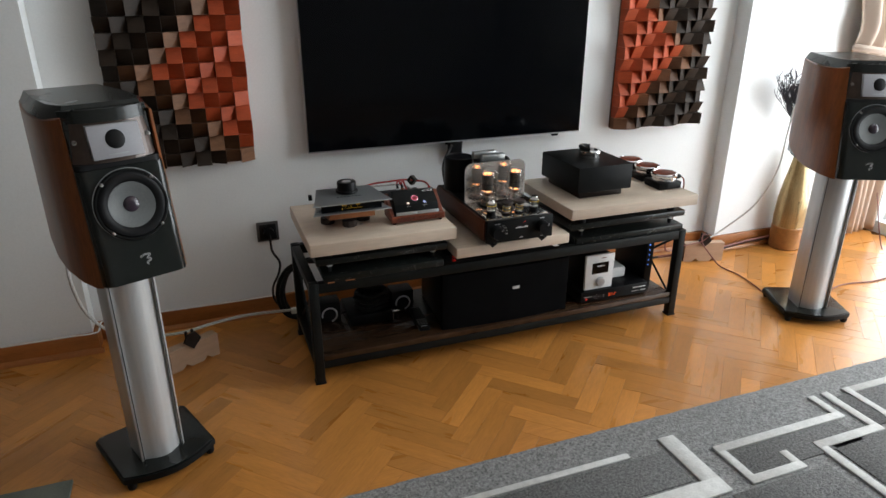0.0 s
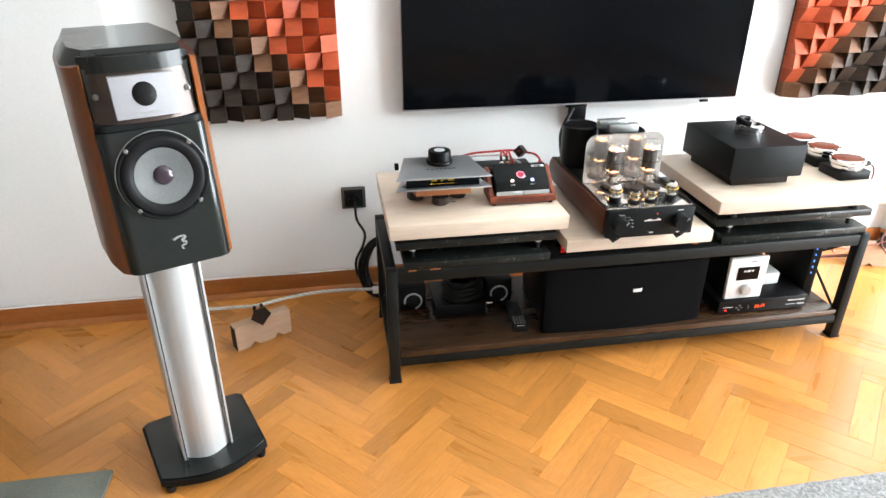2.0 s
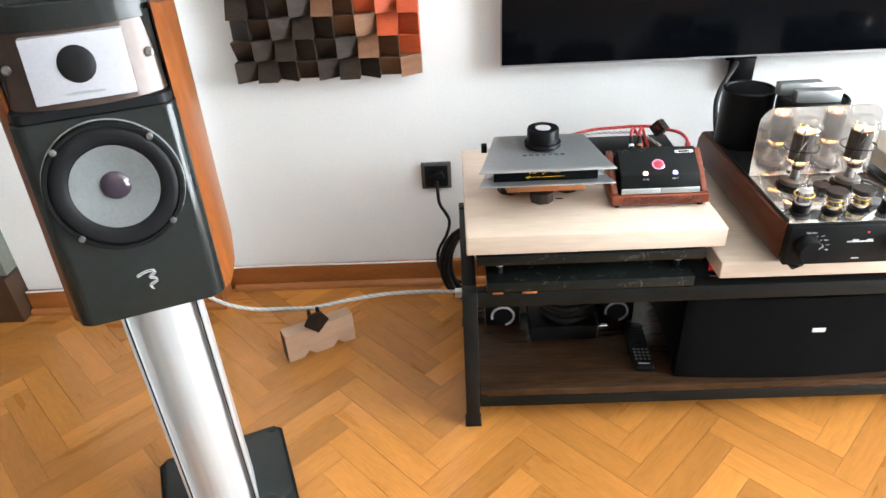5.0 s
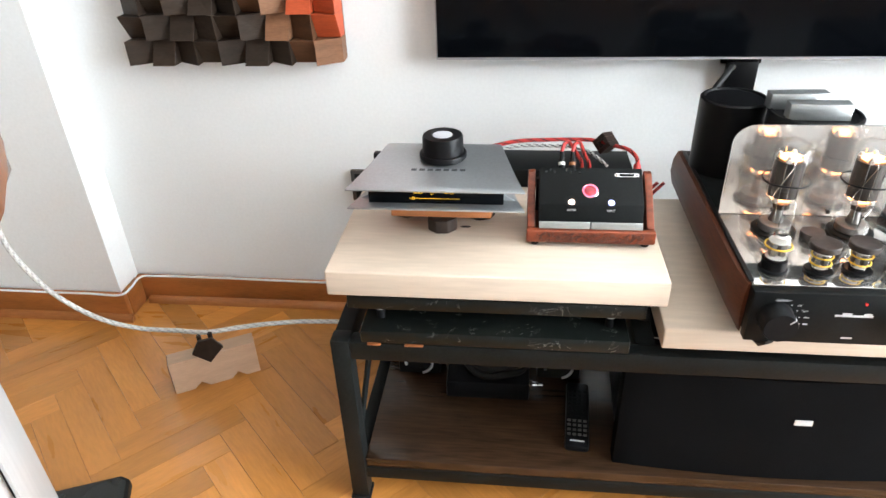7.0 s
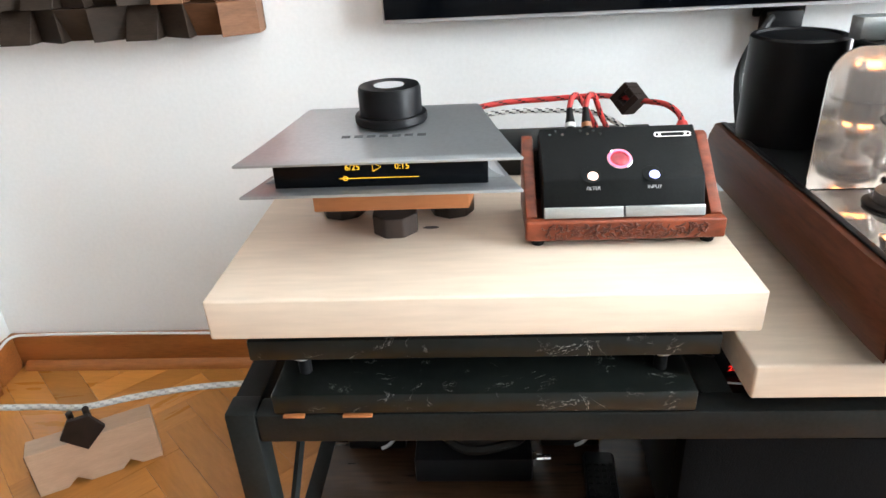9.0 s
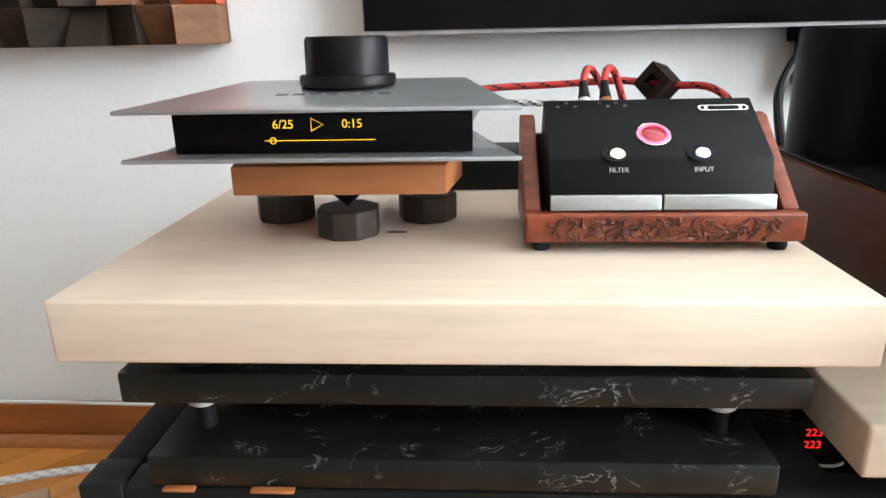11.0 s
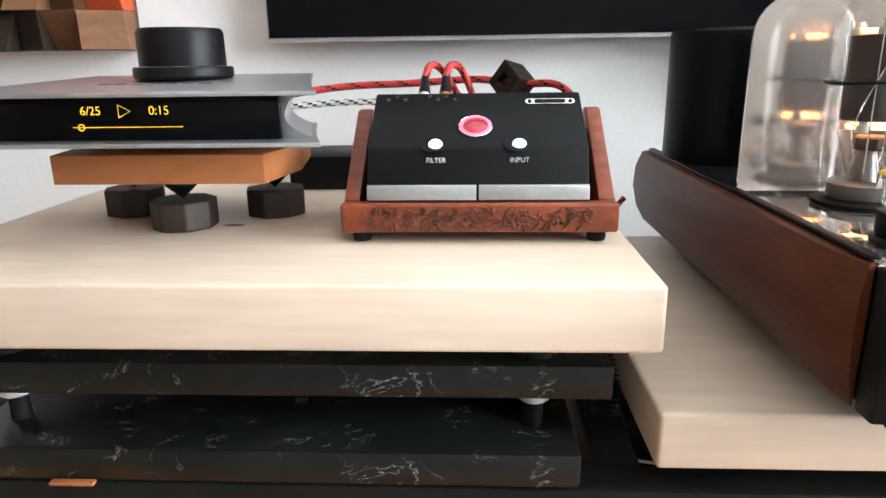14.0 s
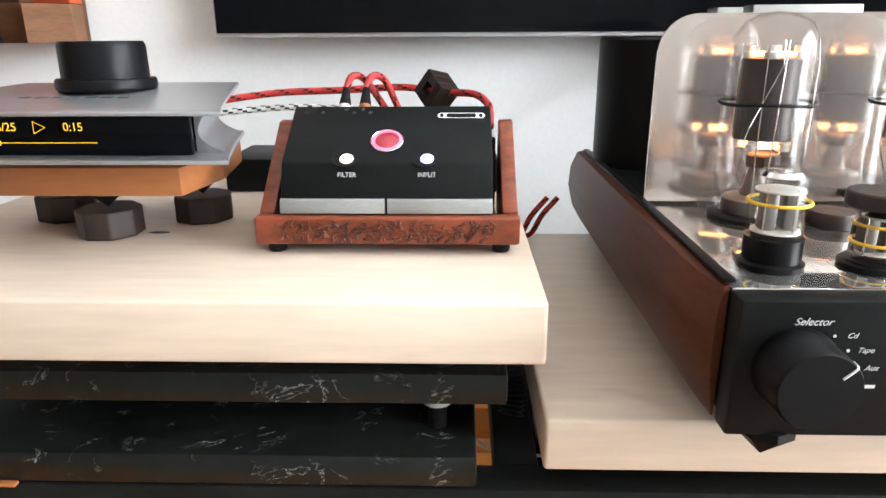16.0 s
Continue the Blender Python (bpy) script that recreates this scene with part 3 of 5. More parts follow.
# ---- television ----
def television():
    tv = thing("television", (1.105, 2.64, 0.68), 0, "large flat black television mounted on the wall", "television", world=True)
    x0, x1, z0, z1 = 0.492, 1.712, 0.679, 1.374
    part("rear_housing", B(x0 + 0.02, x1 - 0.02, 2.646, 2.667, z0 + 0.03, z1 - 0.03, 0.01), M["blackplastic"], tv)
    part("bezel", B(x0, x1, 2.632, 2.6455, z0, z1, 0.002), M["plate"], tv, "thin dark silver edge")
    part("screen", B(x0 + 0.003, x1 - 0.003, 2.6292, 2.6318, z0 + 0.006, z1 - 0.003), M["screen"], tv)
    part("sensor", B(1.575, 1.605, 2.630, 2.643, z0 - 0.010, z0 - 0.0005, 0.002), M["blackplastic"], tv)
    part("wall_bracket", B(1.08, 1.16, 2.6675, 2.6785, 0.66, 1.2, 0.003), M["blackmatte"], tv)
    part("bracket_foot", B(1.09, 1.15, 2.645, 2.675, 0.60, 0.672, 0.006), M["blackplastic"], tv)


television()


# ---- sculpted wood panels ----
def wood_panel(x0, mirrored):
    n, rows, s = 9, 13, 0.0525
    side = "orange to dark brown" if not mirrored else "red-orange to charcoal"
    pn = thing("acoustic_panel", (x0 + n * s / 2, 2.67, 0.673), 0, "wall panel of slanted wooden blocks, " + side, "wall panel", "wooden wall panels", world=True)
    part("backing", B(x0 + 0.002, x0 + n * s - 0.002, 2.668, 2.6795, 0.675, 0.673 + rows * s - 0.002), PANEL["brown"], pn)
    rnd = random.Random(4)
    cut = {}
    for ph in range(4):
        hi, lo = 0.060, 0.030
        # depth at the corners bottom-left, bottom-right, top-right, top-left
        d = {0: (hi, hi, lo, lo), 1: (hi, lo, lo, hi), 2: (lo, lo, hi, hi), 3: (lo, hi, hi, lo)}[ph]
        cut[ph] = d
    for c in range(n):
        for r in range(rows):
            k = abs(r - 6)
            e = (n - 1 - c) if mirrored else c
            d = e - (3 + k)
            if d >= 0:
                col = "orange"
            elif d >= -2 and r <= 6:
                col = "tan" if (d + r) % 2 else "brown"
            elif d == -1:
                col = "tan"
            else:
                col = "dark"
            # each block leans left, down, right or up in turn along a row; the second panel hangs the other way round
            ph = (3, 2, 1, 0)[(r - c) % 4] if mirrored else (1, 0, 3, 2)[(c - r) % 4]
            bm = bmesh.new()
            g = 0.0004
            xa, xb = x0 + c * s + g, x0 + (c + 1) * s - g
            za, zb = 0.673 + r * s + g, 0.673 + (r + 1) * s - g
            dd = [q + rnd.uniform(-0.002, 0.002) for q in cut[ph]]
            back = [bm.verts.new((x, 2.6678, z)) for x, z in ((xa, za), (xb, za), (xb, zb), (xa, zb))]
            front = [bm.verts.new((x, 2.668 - q, z)) for (x, z), q in zip(((xa, za), (xb, za), (xb, zb), (xa, zb)), dd)]
            bm.faces.new(back)
            bm.faces.new(front[::-1])
            for i in range(4):
                j = (i + 1) % 4
                bm.faces.new((back[i], front[i], front[j], back[j]))
            bmesh.ops.bevel(bm, geom=bm.edges[:], offset=0.0007, segments=1, affect="EDGES")
            part("block", bm, PANEL[col], pn, smooth=0)


wood_panel(-0.181, False)
wood_panel(1.898, True)


# ---- loudspeakers on stands ----
def loudspeaker(x, y, yaw):
    sp = thing("loudspeaker", (x, y, 0.632), yaw, "stand-mounted loudspeaker with red-brown veneer sides and a glossy dark front", "loudspeaker", "pair of loudspeakers")
    H = 0.407

    def lean(bm, amount=0.18):
        for v in bm.verts:
            if v.co.y < 0.02:
                v.co.y += amount * (v.co.z - 0.21) * min(1, (0.02 - v.co.y) / 0.12)
        return bm

    # body
    core = [(-0.094, -0.135), (0.094, -0.135), (0.116, -0.06), (0.118, 0.06), (0.100, 0.235), (-0.100, 0.235), (-0.118, 0.06), (-0.116, -0.06)]
    part("cabinet", lean(P(core, "z", 0.010, H - 0.022, 0.003)), M["blackgloss"], sp)
    part("bottom_plate", lean(P([(a * 0.93, b * 0.93) for a, b in core], "z", 0.0, 0.0098)), M["blackplastic"], sp)
    # curved veneer cheeks
    for s in (-1, 1):
        pts = [(s * 0.097, -0.142), (s * 0.108, -0.128), (s * 0.121, -0.075), (s * 0.127, 0.0), (s * 0.125, 0.08), (s * 0.114, 0.18), (s * 0.102, 0.238), (s * 0.1005, 0.236),
               (s * 0.1185, 0.061), (s * 0.1165, -0.059), (s * 0.0945, -0.134)]
        bm = P(pts if s > 0 else pts[::-1], "z", 0.0, H - 0.014)
        # the lower rear corner is cut away in a curve and the top is chamfered
        for v in bm.verts:
            if v.co.z < 0.1:
                v.co.z += 0.055 * max(0, (v.co.y + 0.02) / 0.26) ** 2
            elif v.co.z > 0.3:
                v.co.z -= 0.012 * max(0, (abs(v.co.x) - 0.095) / 0.03)
        part("side_panel", lean(bm), M["veneer"], sp, "red-brown wood veneer cheek")
    # top: sloping lid with chamfered edges
    top = [(-0.098, -0.128), (0.098, -0.128), (0.122, -0.06), (0.122, 0.07), (0.104, 0.236), (-0.104, 0.236), (-0.122, 0.07), (-0.122, -0.06)]
    bm = bmesh.new()
    lo = [bm.verts.new((a, b, H - 0.0215)) for a, b in top]
    hi = [bm.verts.new((a * 0.84, b * 0.97 + 0.002, H + 0.008)) for a, b in top]
    bm.faces.new(lo[::-1])
    bm.faces.new(hi)
    for i in range(8):
        bm.faces.new((lo[i], lo[(i + 1) % 8], hi[(i + 1) % 8], hi[i]))
    part("top_panel", lean(bm), M["blackgloss"], sp, "glossy black lid")
    def front(bm):
        return lean(bm)

    def upper(bm):
        """The tweeter module leans back a little more than the baffle."""
        lean(bm)
        for v in bm.verts:
            if v.co.y < -0.05:
                v.co.y += 0.008 + 0.10 * max(0.0, v.co.z - 0.288)
        return bm
    # upper module: curved bronze front
    band = [(-0.1, -0.132)] + [(0.097 * math.sin(radians(a)) / math.sin(radians(60)), -0.104 - 0.07 * math.cos(radians(a))) for a in range(-60, 61, 10)] + [(0.1, -0.132)]
    band = [(max(-0.099, min(0.099, a)), b) for a, b in band]
    up = part("tweeter_module", upper(P(band, "z", 0.288, H - 0.030, 0.002)), M["bronze"], sp, "bronze-brown lacquered tweeter housing")
    brow = [(a * 0.995, b - 0.004) for a, b in band]
    part("brow", upper(P(brow, "z", H - 0.0298, H - 0.002, 0.003)), M["blackgloss"], sp)
    pl = part("tweeter_plate", upper(B(-0.057, 0.057, -0.1830, -0.168, 0.298, 0.372, 0.001)), M["tweeterplate"], up, "satin light grey metal plate")
    rx = Matrix.Rotation(radians(90), 4, "X")
    part("tweeter_dome", upper(L([(0.0215, 0), (0.0212, 0.0012), (0.018, 0.0032), (0.011, 0.0052), (0, 0.006)], (-0.001, -0.1828, 0.339), 32, rx)), M["rubber"], pl, "black tweeter dome")
    part("print_bar", upper(B(-0.022, 0.022, -0.1834, -0.1831, 0.3055, 0.308)), M["silver"], pl, smooth=0)
    for s in (-1, 1):
        part("screw", upper(L([(0.0056, 0), (0.0056, 0.003), (0.004, 0.004), (0.0025, 0.004), (0.0025, 0.0015), (0, 0.0015)], (s * 0.081, -0.154, 0.336), 16, rx)), M["graymetal"], up)
    # lower baffle with rounded upright edges
    pts = [(-0.098, -0.115), (-0.098, -0.135)] + arc(-0.078, -0.148, 0.02, 180, 270, 6) + arc(0.078, -0.148, 0.02, 270, 360, 6) + [(0.098, -0.135), (0.098, -0.115)]
    bf = part("front_baffle", front(P(pts, "z", 0.006, 0.276, 0.0015)), M["baffle"], sp, "glossy anthracite woofer baffle with rounded edges")
    part("shadow_gap", front(P([(a * 0.97, b * 0.96) for a, b in pts], "z", 0.2765, 0.2878)), M["rubber"], sp)
    c = (0.000, -0.168, 0.188)
    part("woofer_ring", front(L([(0.083, 0), (0.0835, 0.006), (0.081, 0.010), (0.077, 0.0100), (0.0765, 0.001)], c, 48, rx, True)), M["blackmatte"], bf)
    part("trim_ring", front(L([(0.0845, 0), (0.0845, 0.0022), (0.0832, 0.0024), (0.0832, 0.0)], c, 48, rx, True)), M["silver"], bf, "thin silver ring")
    part("surround", front(L([(0.0768, 0.007), (0.073, 0.0105), (0.067, 0.0115), (0.058, 0.0095), (0.053, 0.006), (0.053, 0.0005), (0.0768, 0.0005)], c, 48, rx, True)), M["rubber"], bf, "black rubber surround")
    part("cone", front(L([(0.0532, 0.0078), (0.045, 0.0058), (0.033, 0.0028), (0.017, 0.0008), (0.017, 0.0003), (0.0532, 0.0003)], c, 48, rx, True)), M["cone"], bf, "grey woofer cone")
    part("dust_cap", front(L([(0.0185, 0.0008), (0.0165, 0.004), (0.010, 0.0068), (0, 0.0078)], c, 32, rx)), M["dustcap"], bf, "dark shiny dust cap")
    for a in (45, 135, 225, 315):
        part("screw", front(L([(0.0042, 0), (0.0042, 0.0115), (0.003, 0.012), (0, 0.012)], (c[0] + 0.0795 * math.cos(radians(a)), c[1], c[2] + 0.0795 * math.sin(radians(a))), 12, rx)), M["graymetal"], bf)
    em = [(-0.0125, 0.008), (-0.002, 0.0122), (0.010, 0.0125), (0.0105, 0.009), (0.0025, 0.0035), (0.0105, 0.001), (0.0105, -0.003), (0.002, -0.007), (0.001, -0.010), (0.004, -0.0125)]
    for dx, dz in ((0.003, 0.054), (0.0038, 0.0516)):
        part("emblem", front(tube(bmesh.new(), spline([(a + dx, -0.1688, b + dz) for a, b in em], 4), 0.00055, 6)), M["ink"], bf, "small pale squiggle emblem")
    return sp


def speaker_stand(x, y, yaw):
    st = thing("speaker_stand", (x, y, 0), yaw, "loudspeaker stand with a brushed aluminium column and a black base", "speaker stand", "pair of speaker stands")
    base = [(-0.135, 0.125), (-0.118, 0.14), (0.118, 0.14), (0.135, 0.125), (0.132, -0.095)] + [(0.132 - 0.264 * k / 10, -0.10 - 0.042 * math.sin(math.pi * k / 10)) for k in range(11)] + [(-0.132, -0.095)]
    part("base_plate", P(base[::-1], "z", 0.022, 0.040, 0.002), M["blackmatte"], st, "black lacquered base with a bowed front")
    part("base_lip", P([(a * 0.96, b * 0.96) for a, b in base[::-1]], "z", 0.0402, 0.044, 0.0015), M["blackgloss"], st)
    for sx, sy in ((-0.115, 0.12), (0.115, 0.12), (-0.112, -0.10), (0.112, -0.10)):
        part("levelling_foot", L([(0.004, 0), (0.011, 0.004), (0.013, 0.012), (0.013, 0.0218)], (sx, sy, 0), 16), M["rubber"], st)
    col = [(-0.052, -0.055)] + [(-0.052 + 0.104 * k / 12, -0.055 - 0.024 * math.sin(math.pi * k / 12)) for k in range(1, 12)] + [(0.052, -0.055), (0.052, 0.024), (-0.052, 0.024)]
    part("column", P([(a - 0.005, b) for a, b in col], "z", 0.0442, 0.618), M["alu"], st, "brushed aluminium column with a rounded front", smooth=30)
    for s in (-1, 1):
        part("side_fin", B(s * 0.0565 - 0.0092, s * 0.0565 - 0.0008, -0.064, 0.030, 0.0442, 0.618, 0.001), M["alu"], st)
        part("side_groove", B(s * 0.0545 - 0.0062, s * 0.0545 - 0.0038, -0.0655, -0.0645, 0.0442, 0.618), M["blackplastic"], st, smooth=0)
    part("top_plate", B(-0.085, 0.085, -0.09, 0.10, 0.6182, 0.6315, 0.003), M["blackmatte"], st)


for x, y, yaw in ((-0.134, 1.866, 22.5), (2.44, 1.895, -24)):
    speaker_stand(x, y, yaw)
for x, y, yaw in ((-0.136, 1.881, 22.5), (2.44, 1.895, -24)):
    loudspeaker(x, y, yaw)


# ---- streamer on its footers ----
def streamer():
    z_top, z_bot = 0.6300, 0.6003
    st = thing("music_streamer", (0.546, 2.2, 0.597), 0, "silver winged music streamer with a black front display", "streamer", world=True)
    cx = 0.546

    def wing(w0, w1, ya, yb):
        right = [(cx + w0 + (w1 - w0) * (k / 12) ** 0.85, ya + (yb - ya) * k / 12) for k in range(12)]
        right += [(cx + w1 - 0.004 * (1 - math.cos(radians(a))) + 0.002, yb - 0.010 + 0.010 * math.sin(radians(a))) for a in (0, 30, 60, 90)]
        return right + [(2 * cx - a, b) for a, b in right[::-1]]

    def rise(bm):
        for v in bm.verts:
            if v.co.z > 0.62:
                v.co.z += 0.058 * (v.co.y - 2.108)
        return bm
    top = part("top_plate", rise(P(wing(0.133, 0.094, 2.108, 2.266), "z", z_top, z_top + 0.0028, 0.0008)), M["silver"], st, "curved satin aluminium top plate")
    for k in range(7):
        part("print_bar", rise(B(cx - 0.042 + 0.0125 * k, cx - 0.0335 + 0.0125 * k, 2.170, 2.1765, z_top + 0.0029, z_top + 0.0032)), M["darkink"], top, "dark name marking", smooth=0)
    part("bottom_plate", P(wing(0.1335, 0.095, 2.112, 2.266), "z", z_bot - 0.0030, z_bot, 0.0008), M["silver"], st, "curved satin aluminium bottom plate")
    for s in (-1, 1):
        bm = bmesh.new()
        rings = []
        for q in range(7):
            y = 2.146 + 0.112 * q / 6
            hw = 0.133 - 0.039 * ((y - 2.108) / 0.158) ** 0.85
            line = [(hw - 0.0205 + 0.018 * (2 * abs(k / 8 - 0.5)) ** 2.2, z_bot + 0.0002 + (z_top - z_bot - 0.0004) * k / 8) for k in range(9)]
            line += [(hw - 0.0225, z_top - 0.0002), (hw - 0.0225, z_bot + 0.0002)]
            rings.append([bm.verts.new((cx + s * a, y, b)) for a, b in line])
        for ra, rb in zip(rings, rings[1:]):
            for k in range(11):
                bm.faces.new((ra[k], ra[(k + 1) % 11], rb[(k + 1) % 11], rb[k]))
        bm.faces.new(rings[0])
        bm.faces.new(rings[-1])
        part("side_wall", rise(bm), M["silver"], st, "concave aluminium side")
    part("rear_housing", rise(B(cx - 0.071, cx + 0.071, 2.1365, 2.258, z_bot + 0.0005, z_top - 0.0005)), M["blackmatte"], st)
    dp = part("display", B(cx - 0.103, cx + 0.1015, 2.130, 2.1363, z_bot + 0.0004, z_top + 0.0006, 0.0008), M["screen"], st, "black glass display with amber read-out")
    f = 2.1294
    letters("6/25", 0.0082, pose(0.5197, f, 0.6203, 90), M["amber"], dp, "track_number")
    letters("0:15", 0.0082, pose(0.5668, f, 0.6203, 90), M["amber"], dp, "play_time")
    tri = [(0.5390, 0.6160), (0.5390, 0.6244), (0.5472, 0.6202)]
    part("play_symbol", tube(bmesh.new(), [(a, f, b) for a, b in tri + tri[:1]], 0.00035, 4), M["amber"], dp, smooth=0)
    part("progress_line", B(0.5062, 0.5822, f - 0.0002, f, 0.6094, 0.6099), M["amber"], dp, smooth=0)
    part("progress_dot", tube(bmesh.new(), [(0.5122 + 0.0021 * math.cos(a * math.pi / 8), f - 0.0003, 0.60965 + 0.0021 * math.sin(a * math.pi / 8)) for a in range(17)], 0.00035, 4), M["amber"], dp)
    part("connector", B(0.425, 0.437, 2.262, 2.277, 0.606, 0.624, 0.002), M["blackplastic"], st)
    zp = z_top + 0.0030 + 0.058 * (2.218 - 2.108) + 0.0022
    pk = thing("stabiliser_puck", (0.549, 2.218, zp), 0, "black record puck with a silver inlay standing on the streamer", "weight")
    part("flange", L([(0.036, -0.0021), (0.0375, 0.0), (0.0375, 0.0055), (0.0365, 0.007)], (0, 0, 0), 48), M["blackplastic"], pk)
    part("body", L([(0.0325, 0.0072), (0.0322, 0.032), (0.0305, 0.0352), (0.017, 0.0354), (0.0165, 0.0346)], (0, 0, 0), 48), M["blackplastic"], pk)
    part("inlay", L([(0.0155, 0.0347), (0.0155, 0.0353)], (0, 0, 0), 32), M["plate"], pk, "round silver inlay")
    board = [(0.472, 2.150), (0.628, 2.150), (0.638, 2.215), (0.626, 2.296), (0.470, 2.296), (0.458, 2.225)]
    solo("support_board", P(board[::-1], "z", 0.5668, 0.5880, 0.0008), M["orangewood"], "orange-brown wooden board under the streamer", "board")
    solo("board_pad", P([(0.485, 2.185), (0.612, 2.185), (0.615, 2.285), (0.482, 2.285)][::-1], "z", 0.5882, 0.5971), M["rubber"], "thin black pad between board and streamer", "pad")
    for x, y, r in ((0.5475, 2.192, 3), (0.482, 2.243, 24), (0.607, 2.240, 18)):
        ft = thing("footer", (x, y, 0.5258), r, "dark octagonal wooden footer with a steel spike", "footer", "footers under the streamer")
        part("block", P([(0.0255 * math.cos(radians(22.5 + 45 * k)), 0.0255 * math.sin(radians(22.5 + 45 * k))) for k in range(8)], "z", 0, 0.0225, 0.0015), M["feetwood"], ft, smooth=0)
        part("spike", L([(0.0005, 0.0228), (0.0125, 0.0335), (0.0125, 0.0365)], (0, 0, 0), 24), M["blackmatte"], ft)
        part("collar", L([(0.0128, 0.0367), (0.0128, 0.0408)], (0, 0, 0), 24), M["chrome"], ft)
    solo("wood_knot", L([(0.0001, 0), (0.006, 0.0), (0.006, 0.0001)], (0.585, 2.195, 0.5256), 12, Matrix.Diagonal((1.5, 0.6, 1, 1))), M["feetwood"], "small brown knot in the maple slab", "knot")


streamer()


# ---- converter in its carved wooden cradle ----
def converter():
    cr = thing("wooden_cradle", (0.78, 2.2, 0.5258), 0, "carved red-brown wooden cradle holding a black converter", "stand", world=True)
    x0, x1, yf, yb = 0.6845, 0.8765, 2.138, 2.237
    sect = [(yf + 0.0118, 0.5335), (yb, 0.5335), (yb, 0.610), (yb - 0.004, 0.6135), (yb - 0.014, 0.6125), (yf + 0.0118, 0.5555)]
    for a, b in ((x0, x0 + 0.0115), (x1 - 0.0115, x1)):
        part("side", P(sect, "x", a, b, 0.0015), M["redwood"], cr)
    part("base", B(x0 + 0.0135, x1 - 0.0135, yf + 0.012, yb, 0.5337, 0.541), M["redwood"], cr)
    fr = part("front_rail", B(x0 - 0.001, x1 + 0.001, yf - 0.001, yf + 0.0115, 0.5335, 0.5545, 0.0025, seg=3), M["redwood"], cr, "front rail with carved ornament")
    rnd = random.Random(11)
    bm = bmesh.new()
    for k in range(190):
        x, z = x0 + 0.018 + 0.156 * rnd.random(), rnd.uniform(0.5365, 0.5502)
        a, ln = rnd.uniform(0, 3.14), rnd.uniform(0.003, 0.0085)
        dx, dz = ln / 2 * math.cos(a), min(0.003, ln / 2 * math.sin(a))
        bend = rnd.uniform(-0.0025, 0.0025)
        tube(bm, spline([(x - dx, yf - 0.0008, z - dz), (x + bend, yf - 0.0017, z + bend * 0.5), (x + dx, yf - 0.0008, z + dz)], 3), rnd.uniform(0.0006, 0.0013), 5)
    part("carving", bm, M["redcarve"], fr, "dense carved leaf ornament", kind="stuff")
    part("rear_board", B(x0 + 0.0135, x1 - 0.0135, yb - 0.009, yb, 0.5415, 0.598), M["ebony"], cr)
    for x in (x0 + 0.012, x1 - 0.012):
        for y in (yf + 0.012, yb - 0.012):
            part("foot", L([(0.006, 0.5258), (0.0068, 0.5275), (0.0066, 0.5333)], (x, y, 0), 16), M["rubber"], cr)
    dc = thing("converter", (0.779, 2.19, 0.5415), 0, "small black metal audio converter with lit round buttons", "converter", world=True)
    q0, q1 = 0.7015, 0.858
    prof = [(2.1500, 0.5425), (2.2300, 0.5910), (2.2130, 0.6265), (2.1570, 0.5905), (2.1490, 0.5650)]
    part("case", P(prof, "x", q0, q1, 0.0018), M["blackmatte"], dc)
    slope = math.degrees(math.atan2(0.6265 - 0.5905, 2.2130 - 2.1570))
    up = Vector((0, -math.sin(radians(slope)), math.cos(radians(slope))))

    def on(x, d, h=0.0):
        """A pose on the sloping top, d metres up from its front edge."""
        c = Vector((x, 2.157 + d * math.cos(radians(slope)), 0.5905 + d * math.sin(radians(slope)))) + up * h
        return pose(c.x, c.y, c.z, slope, 0, 0)
    for x, mt in ((0.7500, "warmbutton"), (0.8095, "coolbutton")):
        m = on(x, 0.0035, 0.0002)
        b = bmesh.new()
        lathe(b, [(0.0050, -0.001), (0.0051, 0.0008), (0.0046, 0.0016), (0, 0.0022)], (0, 0, 0), 24)
        b.transform(m)
        part("button", b, M[mt], dc, "glowing round button")
        b = bmesh.new()
        lathe(b, [(0.0052, 0.0004), (0.0085, 0.0003), (0.0098, 0.0005), (0.0096, 0.0007), (0.0053, 0.0008)], (0, 0, 0), 28, None, True)
        b.transform(on(x - 0.002, 0.0050, 0.0))
        part("button_recess", b, M["blackmatte"], dc)
    b = bmesh.new()
    lathe(b, [(0.0116, -0.0005), (0.0126, 0.0010), (0.0120, 0.0014), (0.0115, 0.0008)], (0, 0, 0), 40, None, True)
    b.transform(on(0.7785, 0.024))
    part("window_rim", b, M["chrome"], dc, "bright round window rim")
    b = bmesh.new()
    lathe(b, [(0.0092, 0.0006), (0.0113, 0.0005), (0.0115, 0.0012), (0.0094, 0.0016)], (0, 0, 0), 40, None, True)
    b.transform(on(0.7785, 0.024))
    part("lit_ring", b, M["pinkring"], dc, "pink glowing ring round the lens")
    b = bmesh.new()
    lathe(b, [(0.0091, 0.0004), (0.007, 0.0014), (0.004, 0.0020), (0, 0.0022)], (0, 0, 0), 32)
    b.transform(on(0.7785, 0.024))
    part("red_window", b, M["redwindow"], dc, "round lens glowing red inside")
    b = bmesh.new()
    prism(b, rounded(-0.0185, 0.0185, -0.0032, 0.0032, 0.003), "z", 0.0, 0.0010)
    b.transform(on(0.8345, 0.053))
    bd = part("badge", b, M["chrome"], dc, "small polished oblong badge")
    b = bmesh.new()
    prism(b, rounded(-0.0115, 0.0115, -0.0018, 0.0018, 0.0015), "z", 0.0011, 0.0015)
    b.transform(on(0.8345, 0.053))
